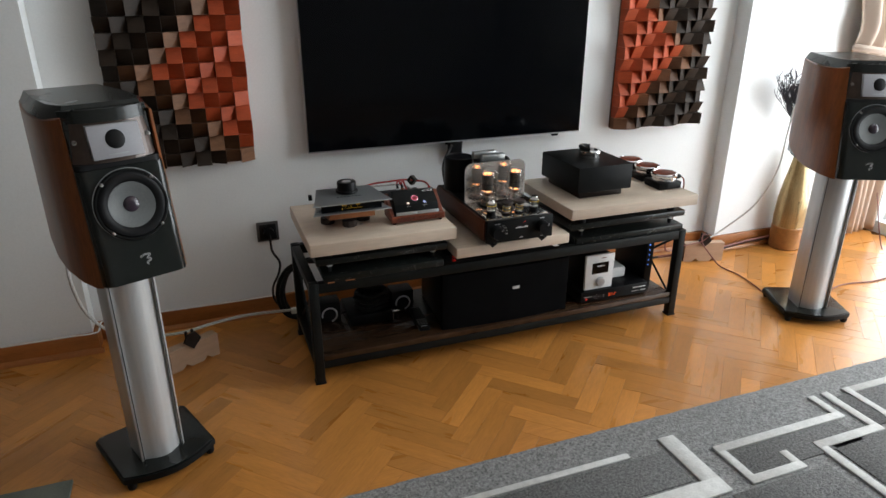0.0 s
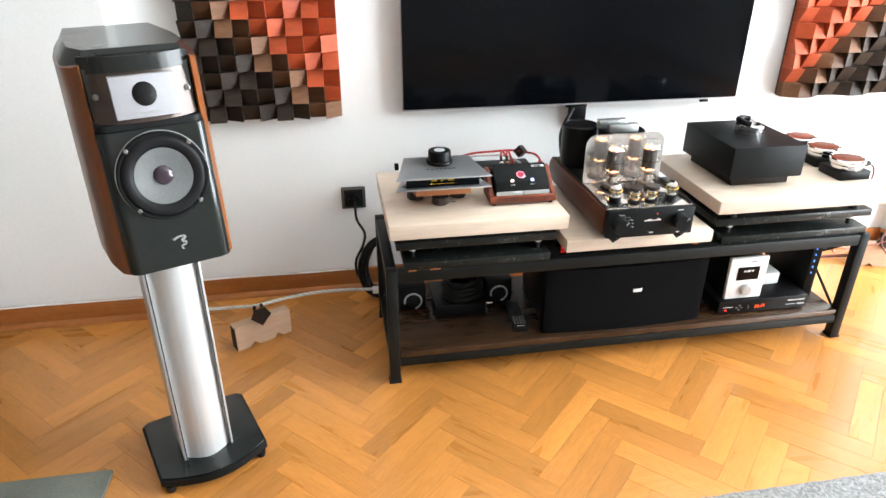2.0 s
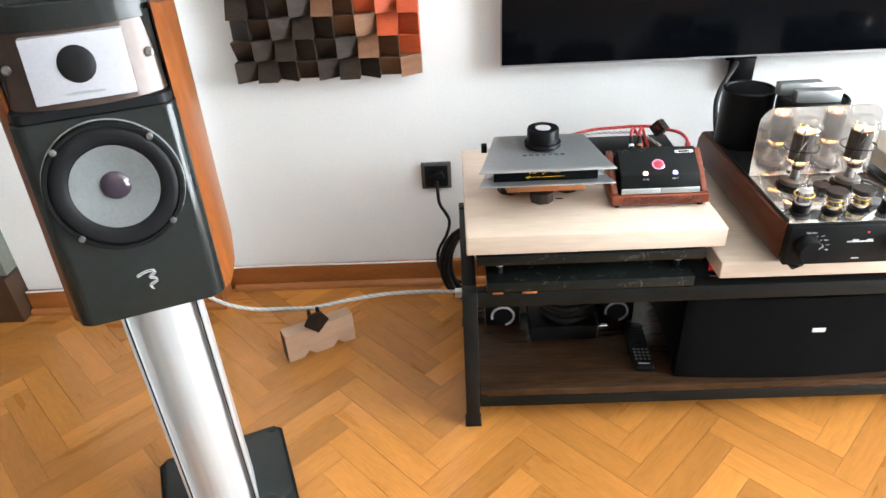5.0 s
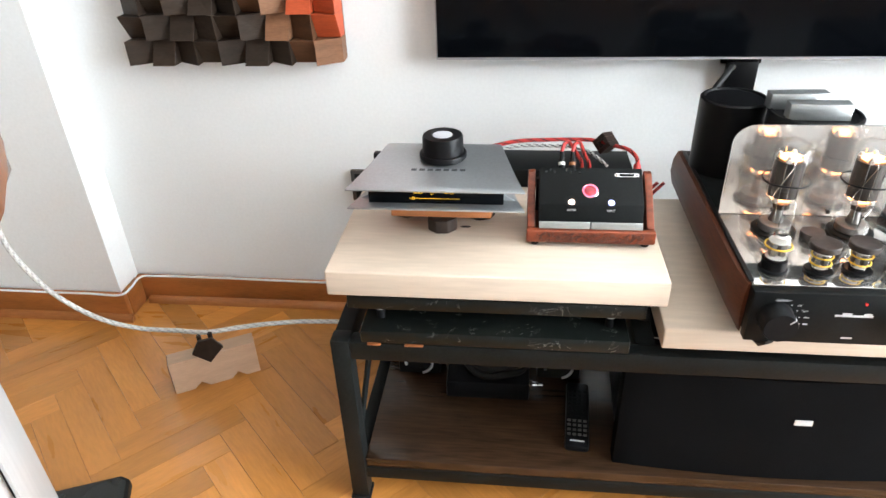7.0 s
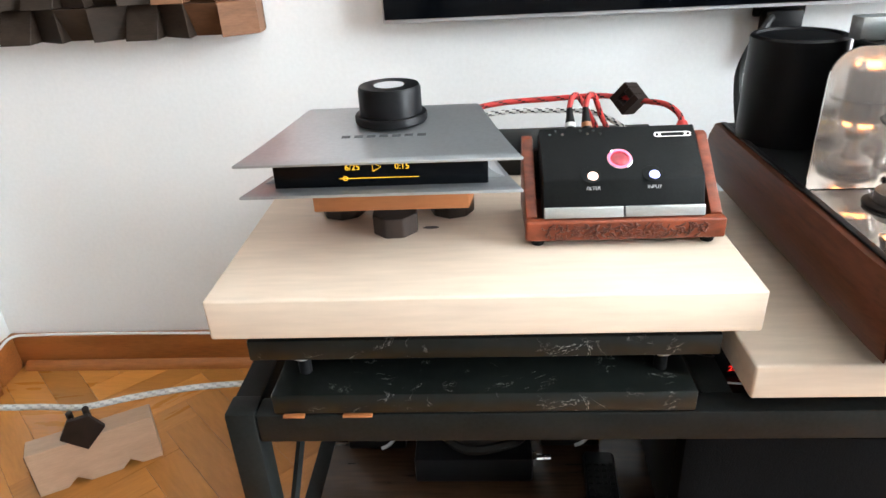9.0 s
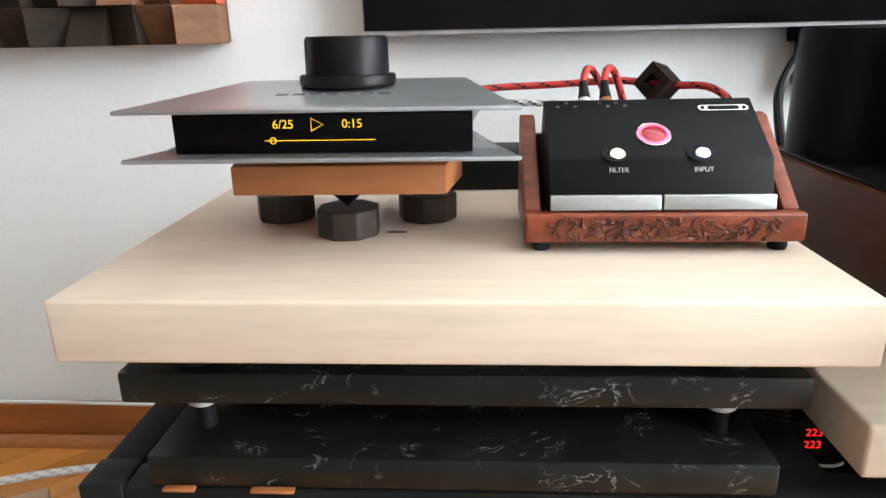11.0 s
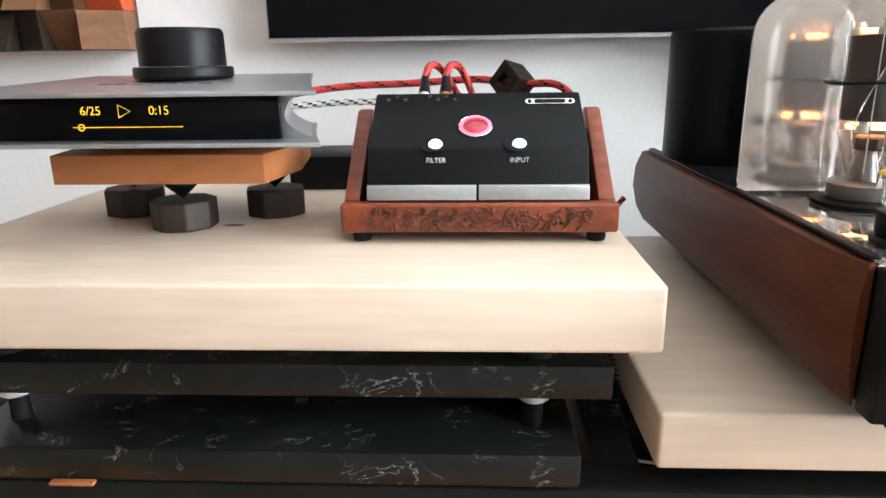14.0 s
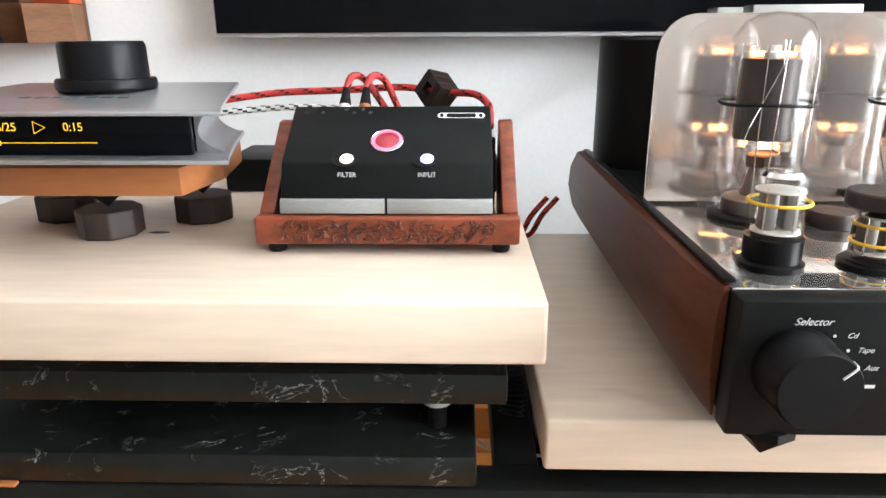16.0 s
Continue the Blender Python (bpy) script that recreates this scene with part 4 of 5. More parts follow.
    part("badge_mark", b, M["blackmatte"], bd)
    for s in (-1, 1):
        b = bmesh.new()
        lathe(b, [(0.0014, 0.0011), (0.0014, 0.0017)], (0, 0, 0), 10)
        b.transform(on(0.8345 + s * 0.0152, 0.053))
        part("badge_screw", b, M["blackmatte"], bd)
    for k in range(7):
        b = bmesh.new()
        lathe(b, [(0.0017, 0.0001), (0.0017, 0.0003)], (0, 0, 0), 10)
        b.transform(on(0.712 + 0.0065 * k + (0.012 if k > 2 else 0), 0.0575 + 0.004 * (k % 2)))
        part("vent_hole", b, M["blackgloss"], dc)
    face = math.degrees(math.atan2(0.5905 - 0.565, 2.157 - 2.149))
    for x, tx in ((0.7505, "FILTER"), (0.8095, "INPUT")):
        letters(tx, 0.0048, pose(x, 2.1540, 0.5822, face, 0, 0), M["ink"], dc, "button_name")
    for a, b in ((q0, 0.7795), (0.7802, q1)):
        solo("steel_bar", P([(2.1495, 0.5540), (2.1600, 0.5440), (2.163, 0.5460), (2.1465, 0.5665), (2.1440, 0.5660), (2.1420, 0.5560)], "x", a + 0.0005, b - 0.0005, 0.0006), M["steelbar"],
             "brushed steel bar lying before the converter", "weight", group="steel bars in the cradle")


converter()
solo("black_box", B(0.590, 0.872, 2.345, 2.44, 0.5258, 0.560, 0.002), M["blackmatte"], "flat black metal box at the back of the slab", "box")

# ---- cables round the converter ----
RB = [M["red"], M["blackcord"]]
WB = [M["whitebraid"], M["blackcord"]]
cord("red_cable", [(0.60, 2.288, 0.622), (0.66, 2.31, 0.629), (0.72, 2.315, 0.631), (0.775, 2.31, 0.634), (0.800, 2.308, 0.632), (0.824, 2.296, 0.630), (0.846, 2.278, 0.630), (0.858, 2.262, 0.622), (0.858, 2.246, 0.612)],
     0.0033, RB, "red braided cable running to the converter", twist=5, step=0.0045, n=10)
cord("white_cable", [(0.60, 2.29, 0.612), (0.66, 2.325, 0.614), (0.72, 2.335, 0.612), (0.78, 2.33, 0.608), (0.82, 2.30, 0.590)], 0.003, WB, "white and black braided cable behind the converter", twist=3, step=0.0045, n=9)
for k, (x, xe) in enumerate(((0.737, 0.760), (0.754, 0.772))):
    pl = thing("phono_plug", (x, 2.232, 0.612), 0, "dark plug with a bright collar in the converter's back", "plug", "plugs of the converter", world=True)
    m = pose(0, 0, 0, -38, 0, 0)
    part("shell", L([(0.0048, 0), (0.0052, 0.004), (0.0052, 0.018), (0.0040, 0.026), (0.0034, 0.034)], (x, 2.228, 0.610), 16, m), M["blackplastic"], pl)
    part("ring", L([(0.0054, 0.012), (0.0056, 0.0125), (0.0056, 0.0165), (0.0054, 0.017)], (x, 2.228, 0.610), 16, m), M["whitebraid"] if k == 0 else M["orangewood"], pl)
    e = Vector((x, 2.228, 0.610)) + (m @ Vector((0, 0, 0.034)))
    cord("red_cable", [tuple(e), (x + 0.004, e.y + 0.010, e.z + 0.010), (x + 0.013, e.y + 0.024, e.z + 0.006), (xe + 0.006, e.y + 0.034, e.z - 0.020), (xe + 0.014, e.y + 0.040, 0.600), (xe + 0.02, 2.30, 0.560)],
         0.0031, RB, "red braided cable looping from a plug", twist=5, step=0.0045, n=10)
CUBE = pose(0.812, 2.304, 0.631, -14, 38, -52)
bm = bmesh.new()
h, q = 0.0130, 0.0052
for a in ((-h, -q, -h, h, -h, h), (q, h, -h, h, -h, h), (-q, q, -h, h, -h, -q), (-q, q, -h, h, q, h)):
    box(bm, *a, 0.0006, seg=1)
bm.transform(CUBE)
solo("cable_block", bm, M["ebony"], "small black bored cube threaded on the red cable", "block")
rp = thing("red_plug", (0.858, 2.245, 0.6), 0, "red plug in the back of the converter", "plug", world=True)
part("shell", L([(0.0055, 0), (0.006, 0.003), (0.006, 0.014), (0.0045, 0.017)], (0.856, 2.235, 0.606), 16, pose(0, 0, 0, -35, 0, 0)), M["red"], rp)
for x in (0.905, 0.917):
    cord("red_cable", [(x + 0.03, 2.43, 0.50), (x + 0.012, 2.43, 0.478), (x, 2.44, 0.452), (x - 0.02, 2.455, 0.447)], 0.0032, RB, "red braided cable behind the valve amplifier", twist=5, step=0.0045, n=10)


# ---- valve amplifier ----
def amplifier():
    am = thing("valve_amplifier", (1.11, 2.24, 0.4435), 0, "black valve amplifier with a mirror-polished top and wooden sides", "amplifier", world=True)
    x0, x1, yf, yb, zt = 0.984, 1.236, 2.004, 2.478, 0.546
    part("chassis", B(x0 + 0.004, x1 - 0.004, yf + 0.018, yb, 0.466, zt - 0.004), M["blackmatte"], am)
    fp = part("front_panel", B(x0 - 0.001, x1 + 0.002, yf, yf + 0.017, 0.464, zt - 0.0005, 0.002), M["blackmatte"], am, "black painted front panel")
    part("top_plate", B(x0, x1, yf + 0.0175, 2.222, zt - 0.0035, zt, 0.001), M["mirrortop"], am, "mirror-polished steel top")
    part("rear_deck", B(x0, x1, 2.2225, yb, zt - 0.0035, zt, 0.001), M["blackmatte"], am)
    for s, x in ((-1, x0), (1, x1)):
        bm = bmesh.new()
        rings = []
        for y, k in ((yf + 0.0185, 0.30), (yf + 0.026, 0.52), (yf + 0.048, 0.86), (yf + 0.068, 1.0), (yb - 0.008, 1.0), (yb - 0.002, 0.9)):
            sec = [(0.001, 0.466), (0.004, 0.4655), (0.0135, 0.482), (0.0192, 0.507), (0.0175, 0.530), (0.010, 0.546), (0.001, 0.5475)]
            rings.append([bm.verts.new((x + s * (0.001 + (a - 0.001) * k), y, b)) for a, b in sec])
        for ra, rb in zip(rings, rings[1:]):
            for q in range(7):
                bm.faces.new((ra[q], ra[(q + 1) % 7], rb[(q + 1) % 7], rb[q]))
        bm.faces.new(rings[0])
        bm.faces.new(rings[-1])
        sd = part("side_panel", bm, M["veneer_dark"], am, "dark red-brown wooden side with a chamfered front end")
        part("edge_trim", B(min(x - s * 0.003, x + s * 0.004), max(x - s * 0.003, x + s * 0.004), yf + 0.02, yb - 0.01, 0.5478, 0.5505, 0.0008), M["blackplastic"], sd)
    # upright mirror screen with rounded upper corners
    pts = [(x0 + 0.004, zt + 0.0005), (x1 - 0.004, zt + 0.0005)] + arc(x1 - 0.034, 0.665, 0.030, 0, 90, 8) + arc(x0 + 0.034, 0.665, 0.030, 90, 180, 8)
    part("mirror_screen", P(pts[::-1], "y", 2.222, 2.2245), M["mirror"], am, "upright mirror-polished screen behind the valves")
    for x in (x0 + 0.085, x1 - 0.085):
        part("screen_bolt", L([(0.0035, 0), (0.0035, 0.003), (0, 0.004)], (x, 2.2215, zt + 0.008), 12, Matrix.Rotation(radians(90), 4, "X")), M["blackmatte"], am)
    # transformer cans
    for x, y, r, z in ((1.036, 2.405, 0.056, 0.678), (1.140, 2.325, 0.071, 0.680)):
        part("transformer_can", L([(r, zt + 0.0003), (r, z - 0.003), (r - 0.003, z), (r - 0.007, z), (r - 0.009, z - 0.003), (0, z - 0.003)], (x, y, 0), 48), M["blackplastic"], am, "black cylindrical transformer cover")
    # front furniture
    rx = Matrix.Rotation(radians(90), 4, "X")
    for x in (1.0155, 1.193):
        kz = 0.507
        kn = part("knob", L([(0.0235, 0), (0.0235, 0.002), (0.0225, 0.004), (0.0222, 0.0255), (0.0212, 0.0275), (0, 0.0278)], (x, yf - 0.0002, kz), 44, rx), M["blackplastic"], fp)
        ca, sa = math.cos(radians(42)), math.sin(radians(42))
        part("pointer", tube(bmesh.new(), [(x + 0.0125 * ca, yf - 0.0281, kz + 0.0125 * sa), (x + 0.0205 * ca, yf - 0.0281, kz + 0.0205 * sa), (x + 0.0217 * ca, yf - 0.027, kz + 0.0217 * sa), (x + 0.0222 * ca, yf - 0.022, kz + 0.0222 * sa)], 0.0007, 6), M["ink"], kn, "white pointer line")
    letters("Selector", 0.0060, pose(1.021, yf - 0.0006, 0.5340, 90), M["ink"], fp, "selector_name", 0.4)
    for (x, z), tx in zip(((1.041, 0.526), (1.0495, 0.5175), (1.0545, 0.507), (1.057, 0.496)), ("Cd", "Tape", "Aux", "")):
        part("position_dot", L([(0.0009, 0), (0.0009, 0.0004)], (x - 0.0075, yf - 0.0002, z), 10, rx), M["ink"], fp)
        if tx:
            letters(tx, 0.0044, pose(x + 0.0015, yf - 0.0006, z + 0.0002, 90), M["ink"], fp, "position_name", 0.4)
        else:
            part("position_bar", B(x - 0.003, x + 0.003, yf - 0.0006, yf - 0.0003, z - 0.001, z + 0.001), M["ink"], fp, smooth=0)
    for a in ((1.091, 1.139, 0.5105, 0.5135), (1.10, 1.112, 0.5137, 0.5165), (1.127, 1.137, 0.5137, 0.5165), (1.108, 1.122, 0.474, 0.4765), (1.186, 1.203, 0.5365, 0.539), (1.19, 1.2, 0.470, 0.472)):
        part("name_bar", B(a[0], a[1], yf - 0.0006, yf - 0.0003, a[2], a[3]), M["ink"], fp, "pale script marking", smooth=0)
    part("pilot_light", L([(0.0016, 0), (0.0012, 0.0012), (0, 0.0016)], (1.1255, yf - 0.0002, 0.5315), 12, rx), M["redled"], fp)
    for x in (1.012, 1.205):
        for y in (yf + 0.014, yb - 0.05):
            part("cone_foot", L([(0.0006, 0.4437), (0.017, 0.4600), (0.017, 0.4655)], (x, y, 0), 8), M["blackmatte"], am, smooth=0)

    # power valves
    def power_valve(x, y):
        v = part("power_valve", L([(0.0262, zt + 0.0052), (0.0285, zt + 0.0095), (0.0296, zt + 0.020), (0.0303, zt + 0.045), (0.0305, zt + 0.116), (0.0285, zt + 0.130), (0.0225, zt + 0.141), (0.012, zt + 0.147), (0, zt + 0.1485)], (x, y, 0), 40), M["glass"], am, "large clear glass power valve glowing inside")
        part("valve_socket", L([(0.0315, zt + 0.0003), (0.032, zt + 0.001), (0.032, zt + 0.0035), (0.029, zt + 0.0048)], (x, y, 0), 36), M["blackmatte"], v)
        part("valve_base", L([(0.0225, zt + 0.0055), (0.0225, zt + 0.0155), (0.0205, zt + 0.017), (0.013, zt + 0.0175)], (x, y, 0), 32), M["graymetal"], v, "dull grey metal valve base")
        part("anode", L([(0.0195, zt + 0.060), (0.0203, zt + 0.0605), (0.0203, zt + 0.1165), (0.0195, zt + 0.117)], (x, y, 0), 14), M["anode"], v, "dark graphite anode")
        for z in (zt + 0.0545, zt + 0.1185):
            part("heater_glow", L([(0.0145, z), (0.0155, z + 0.0006), (0.0155, z + 0.0022), (0.0145, z + 0.0028)], (x, y, 0), 16), M["filament"], v, "orange-white glowing heater wire")
            for k in range(4):
                a = math.pi / 2 * k + 0.75 + (0.3 if z > zt + 0.1 else 0)
                part("spacer", L([(0.0042, z - 0.002), (0.0046, z - 0.001), (0.0046, z + 0.0026), (0.0032, z + 0.0036), (0.0030, z + 0.007)], (x + 0.0155 * math.cos(a), y + 0.0155 * math.sin(a), 0), 14), M["ceramic"], v)
        part("stem", L([(0.0105, zt + 0.0178), (0.0085, zt + 0.026), (0.0065, zt + 0.036), (0.004, zt + 0.042)], (x, y, 0), 20), M["graymetal"], v)
        part("getter_cup", L([(0.0105, zt + 0.0395), (0.012, zt + 0.041), (0.012, zt + 0.048), (0.0105, zt + 0.0495)], (x + 0.002, y - 0.002, 0), 10), M["anode"], v, smooth=0)
        part("lead_wire", tube(bmesh.new(), [(x - 0.0185, y - 0.012, zt + 0.056), (x - 0.017, y - 0.0155, zt + 0.070), (x - 0.002, y - 0.0215, zt + 0.112), (x - 0.001, y - 0.018, zt + 0.129)], 0.0006, 6), M["getter"], v)
        part("lead_wire", tube(bmesh.new(), [(x - 0.003, y - 0.0225, zt + 0.018), (x - 0.0005, y - 0.0225, zt + 0.129)], 0.0006, 6), M["getter"], v)
        for k in range(5):
            a = 2 * math.pi * k / 5 + 0.4
            part("support_wire", tube(bmesh.new(), [(x + 0.010 * math.cos(a), y + 0.010 * math.sin(a), zt + 0.019), (x + 0.0208 * math.cos(a), y + 0.0208 * math.sin(a), zt + 0.052), (x + 0.0215 * math.cos(a), y + 0.0205 * math.sin(a), zt + 0.127)], 0.0006, 5), M["getter"], v)
        ring = [(x + 0.0322 * math.cos(2 * math.pi * k / 40), y + 0.0322 * math.sin(2 * math.pi * k / 40), zt + 0.086 + 0.0006 * math.sin(k * 0.5)) for k in range(41)]
        part("damper_ring", tube(bmesh.new(), ring, 0.0013, 6), M["rubber"], v)

    def small_valve(x, y, capped):
        r = 0.0163 if not capped else 0.0125
        v = part("small_valve", L([(r - 0.001, zt + 0.0193), (r, zt + 0.0215), (r, zt + 0.049), (r - 0.002, zt + 0.055), (r - 0.006, zt + 0.0595), (0, zt + 0.061)] if not capped else
                                  [(0.0115, zt + 0.006), (r, zt + 0.009), (r, zt + 0.031), (0.009, zt + 0.036), (0, zt + 0.037)], (x, y, 0), 28), M["glass"], am, "small glass valve with silver electrodes")
        part("valve_socket", L([(0.0185, zt + 0.0003), (0.0190, zt + 0.0035), (0.0165, zt + 0.0048), (0.0168, zt + 0.0190 if not capped else zt + 0.0055)], (x, y, 0), 28), M["blackplastic"], v)
        for hz in ((zt + 0.040,) if not capped else (zt + 0.016, zt + 0.027)):
            part("rubber_ring", tube(bmesh.new(), [(x + (r + 0.0009) * math.cos(2 * math.pi * k / 28), y + (r + 0.0009) * math.sin(2 * math.pi * k / 28), hz) for k in range(29)], 0.0011, 6), M["yellow"], v, "yellow rubber ring")
        lo, hi = (zt + 0.023, zt + 0.046) if not capped else (zt + 0.010, zt + 0.030)
        for e in (-1, 1):
            part("electrode", B(x + e * 0.0062 - 0.0042, x + e * 0.0062 + 0.0042, y - 0.005, y + 0.005, lo, hi, 0.0015), M["graymetal"], v)
        for z in (lo - 0.0012, hi + 0.0002):
            part("mica_disc", L([(r - 0.0025, z), (r - 0.0025, z + 0.001)], (x, y, 0), 20), M["ceramic"], v)
        part("getter_cap", L([(r - 0.0045, hi + 0.0088), (r - 0.0066, hi + 0.0115), (0, hi + 0.0128)] if not capped else [(0.0085, hi + 0.0015), (0.006, hi + 0.0035), (0, hi + 0.0045)], (x, y, 0), 20), M["getter"], v)
        for a in range(4):
            ang = a * math.pi / 2 + 0.5
            part("support_wire", tube(bmesh.new(), [(x + 0.011 * math.cos(ang), y + 0.011 * math.sin(ang), lo - 0.002), (x + 0.011 * math.cos(ang), y + 0.011 * math.sin(ang), hi + 0.002)], 0.0005, 5), M["getter"], v)
        if capped:
            part("damping_cap", L([(0.0195, zt + 0.0375), (0.020, zt + 0.0385), (0.020, zt + 0.0455), (0.019, zt + 0.0465)], (x, y, 0), 32), M["feetwood"], v, "round dark wooden damping cap")

    for x in (1.056, 1.166):
        power_valve(x, 2.172)
    small_valve(1.021, 2.060, False)
    small_valve(1.186, 2.055, False)
    small_valve(1.080, 2.058, True)
    small_valve(1.132, 2.062, True)
    for x, y in ((1.104, 2.150), (1.113, 2.106)):
        part("socket_cover", L([(0.0165, zt + 0.0003), (0.017, zt + 0.002), (0.017, zt + 0.010), (0.016, zt + 0.0115)], (x, y, 0), 28), M["feetwood"], am)
    for (xa, ya, yaw) in ((1.098, 2.352, 2), (1.112, 2.300, -2)):
        wt = thing("steel_weight", (xa + 0.02, ya, 0.6776), yaw, "brushed steel block lying on the transformer cover", "weight", "steel weights")
        part("block", B(-0.046, 0.046, -0.0125, 0.0125, 0.0, 0.026, 0.0015), M["steelbar"], wt)


M["veneer_dark"] = mat("dark_mahogany_side", (0.092, 0.026, 0.0105), 0.44, vary=0.2, scale=5, fine=40, stretch=(7, 0.8, 7), bump=0.03, coat=0.0, spec=0.28)
amplifier()
cord("bracket_cable", [(1.02, 2.50, 0.52), (1.03, 2.56, 0.60), (1.08, 2.61, 0.66), (1.10, 2.648, 0.66)], 0.006, M["blackcord"], "thick black cable up to the television", "cable")


# ---- power supply, clamp and isolators on the right slab ----
def power_supply():
    ps = thing("power_supply", (1.545, 2.296, 0.5275), 0, "black metal power supply box standing on a recessed foot", "power supply", world=True)
    part("case", B(1.424, 1.664, 2.150, 2.440, 0.556, 0.655, 0.003), M["blackmatte"], ps)
    part("plinth", B(1.448, 1.640, 2.175, 2.42, 0.5277, 0.5558, 0.002), M["ebony"], ps)
    cl = thing("round_clamp", (1.548, 2.300, 0.655), 0, "round polished steel clamp on the power supply", "weight", world=True)
    part("body", L([(0.040, 0.6552), (0.042, 0.657), (0.042, 0.668), (0.040, 0.6695), (0.040, 0.6715), (0.043, 0.673), (0.043, 0.684), (0.041, 0.686), (0.031, 0.6865), (0.028, 0.680), (0, 0.680)], (1.556, 2.295, 0), 40), M["chrome"], cl)
    part("handle", tube(bmesh.new(), [(1.556 + 0.036 * math.cos(radians(a)), 2.295 + 0.036 * math.sin(radians(a)), 0.690 + 0.006 * math.sin(radians(a - 60))) for a in range(60, 241, 12)], 0.009, 8), M["blackplastic"], cl)
    for x, y in ((1.862, 2.205), (1.872, 2.330), (1.868, 2.445)):
        iso = thing("round_isolator", (x, y, 0.5277), 0, "chrome-rimmed round isolator with a red-brown disc on a black base", "isolator", "isolators on the slab", world=True)
        part("base", B(x - 0.055, x + 0.052, y - 0.05, y + 0.05, 0.5277, 0.556, 0.003), M["blackplastic"], iso)
        part("lower_ring", L([(0.046, 0.5562), (0.048, 0.558), (0.048, 0.567), (0.046, 0.5685)], (x, y, 0), 40), M["chrome"], iso)
        part("rim", L([(0.044, 0.5687), (0.052, 0.572), (0.0535, 0.577), (0.0535, 0.583), (0.051, 0.5865), (0.046, 0.588), (0.044, 0.586)], (x, y, 0), 40, None, True), M["chrome"], iso, "polished rim")
        part("disc", L([(0.0438, 0.580), (0.0438, 0.5855), (0.042, 0.5865)], (x, y, 0), 36), M["redwood"], iso, "red-brown wooden disc")
    pk = thing("small_plug", (1.93, 2.20, 0.55), 0, "black plug at the isolator's side", "plug", world=True)
    part("shell", L([(0.009, 0), (0.010, 0.004), (0.010, 0.022), (0.006, 0.03)], (1.917, 2.205, 0.562), 16, Matrix.Rotation(radians(90), 4, "Y")), M["blackplastic"], pk)
    cord("thin_red_cable", [(1.945, 2.205, 0.562), (1.962, 2.2, 0.545), (1.965, 2.2, 0.50), (1.985, 2.25, 0.40), (2.05, 2.36, 0.20), (2.13, 2.43, 0.112), (2.25, 2.47, 0.106), (2.36, 2.475, 0.110), (2.40, 2.47, 0.135), (2.375, 2.475, 0.150),
                            (2.36, 2.46, 0.115), (2.39, 2.43, 0.06), (2.42, 2.38, 0.01), (2.44, 2.28, 0.004), (2.42, 2.15, 0.004), (2.39, 2.05, 0.004)], 0.0032, M["brownred"], "thin brown-red loudspeaker cable running over the floor")


power_supply()


# ---- things on the rack's shelf ----
S = 0.108
cs = thing("centre_speaker", (1.11, 2.2, S), 0, "wide black centre loudspeaker with a cloth grille", "loudspeaker", world=True)
part("cabinet", P([(0.862, 2.115), (1.37, 2.115), (1.36, 2.40), (0.875, 2.40)], "z", S + 0.0003, 0.333, 0.004), M["blackplastic"], cs)
gr = part("grille", P([(0.850, 2.114)] + [(0.850 + 0.520 * k / 16, 2.086 - 0.013 * math.sin(math.pi * k / 16)) for k in range(17)] + [(1.37, 2.114)], "z", S + 0.002, 0.331, 0.002), M["grille"], cs, "curved black cloth grille")
part("badge", B(1.125, 1.153, 2.0708, 2.0727, 0.240, 0.251, 0.0005), M["ink"], gr, "small pale badge", smooth=0)
stb = thing("set_top_box", (1.6, 2.2, S), 0, "flat black set-top box with a red number display", "set-top box", world=True)
part("case", B(1.440, 1.757, 2.090, 2.33, S + 0.006, 0.160, 0.003), M["blackplastic"], stb)
for x in (1.47, 1.73):
    for y in (2.11, 2.3):
        part("foot", L([(0.01, S + 0.0002), (0.01, S + 0.0058)], (x, y, 0), 14), M["rubber"], stb)
fx = 2.0896
letters("20:17", 0.016, pose(1.585, fx - 0.0006, 0.133, 90), M["orangeled"], stb, "clock_digits")
part("standby_light", B(1.462, 1.470, fx - 0.001, fx - 0.0002, 0.126, 0.130), M["redled"], stb, smooth=0)
for a in ((1.455, 1.49, 0.137, 0.139), (1.685, 1.745, 0.143, 0.147), (1.68, 1.715, 0.129, 0.131), (1.722, 1.748, 0.127, 0.132)):
    part("print_bar", B(a[0], a[1], fx - 0.0006, fx - 0.0002, a[2], a[3]), M["ink"], stb, smooth=0)
for a, b in ((0, 0.008), (0, -0.008), (0.009, 0), (-0.009, 0), (0.032, 0.004), (0.032, -0.004)):
    part("key_dot", L([(0.0016, 0), (0.0016, 0.0005)], (1.513 + a, fx - 0.0002, 0.134 + b), 10, Matrix.Rotation(radians(90), 4, "X")), M["ink"], stb)
ha = thing("headphone_amplifier", (1.525, 2.2, 0.160), 0, "pale cream desktop amplifier with a display and a round knob", "amplifier", world=True)
hx0, hx1, hz0, hz1 = 1.464, 1.590, 0.1605, 0.308
part("case", P([(2.128, hz0), (2.28, hz0), (2.28, hz1 - 0.006), (2.118, hz1 - 0.006)], "x", hx0 + 0.004, hx1 - 0.004, 0.003), M["blackplastic"], ha)
hf = part("front_panel", P([(hx0, hz0 + 0.0002), (hx1, hz0 + 0.0002), (hx1 + 0.003, hz1), (hx0 - 0.003, hz1)], "y", 2.105, 2.1172, 0.002), M["white"], ha, "pale satin front")
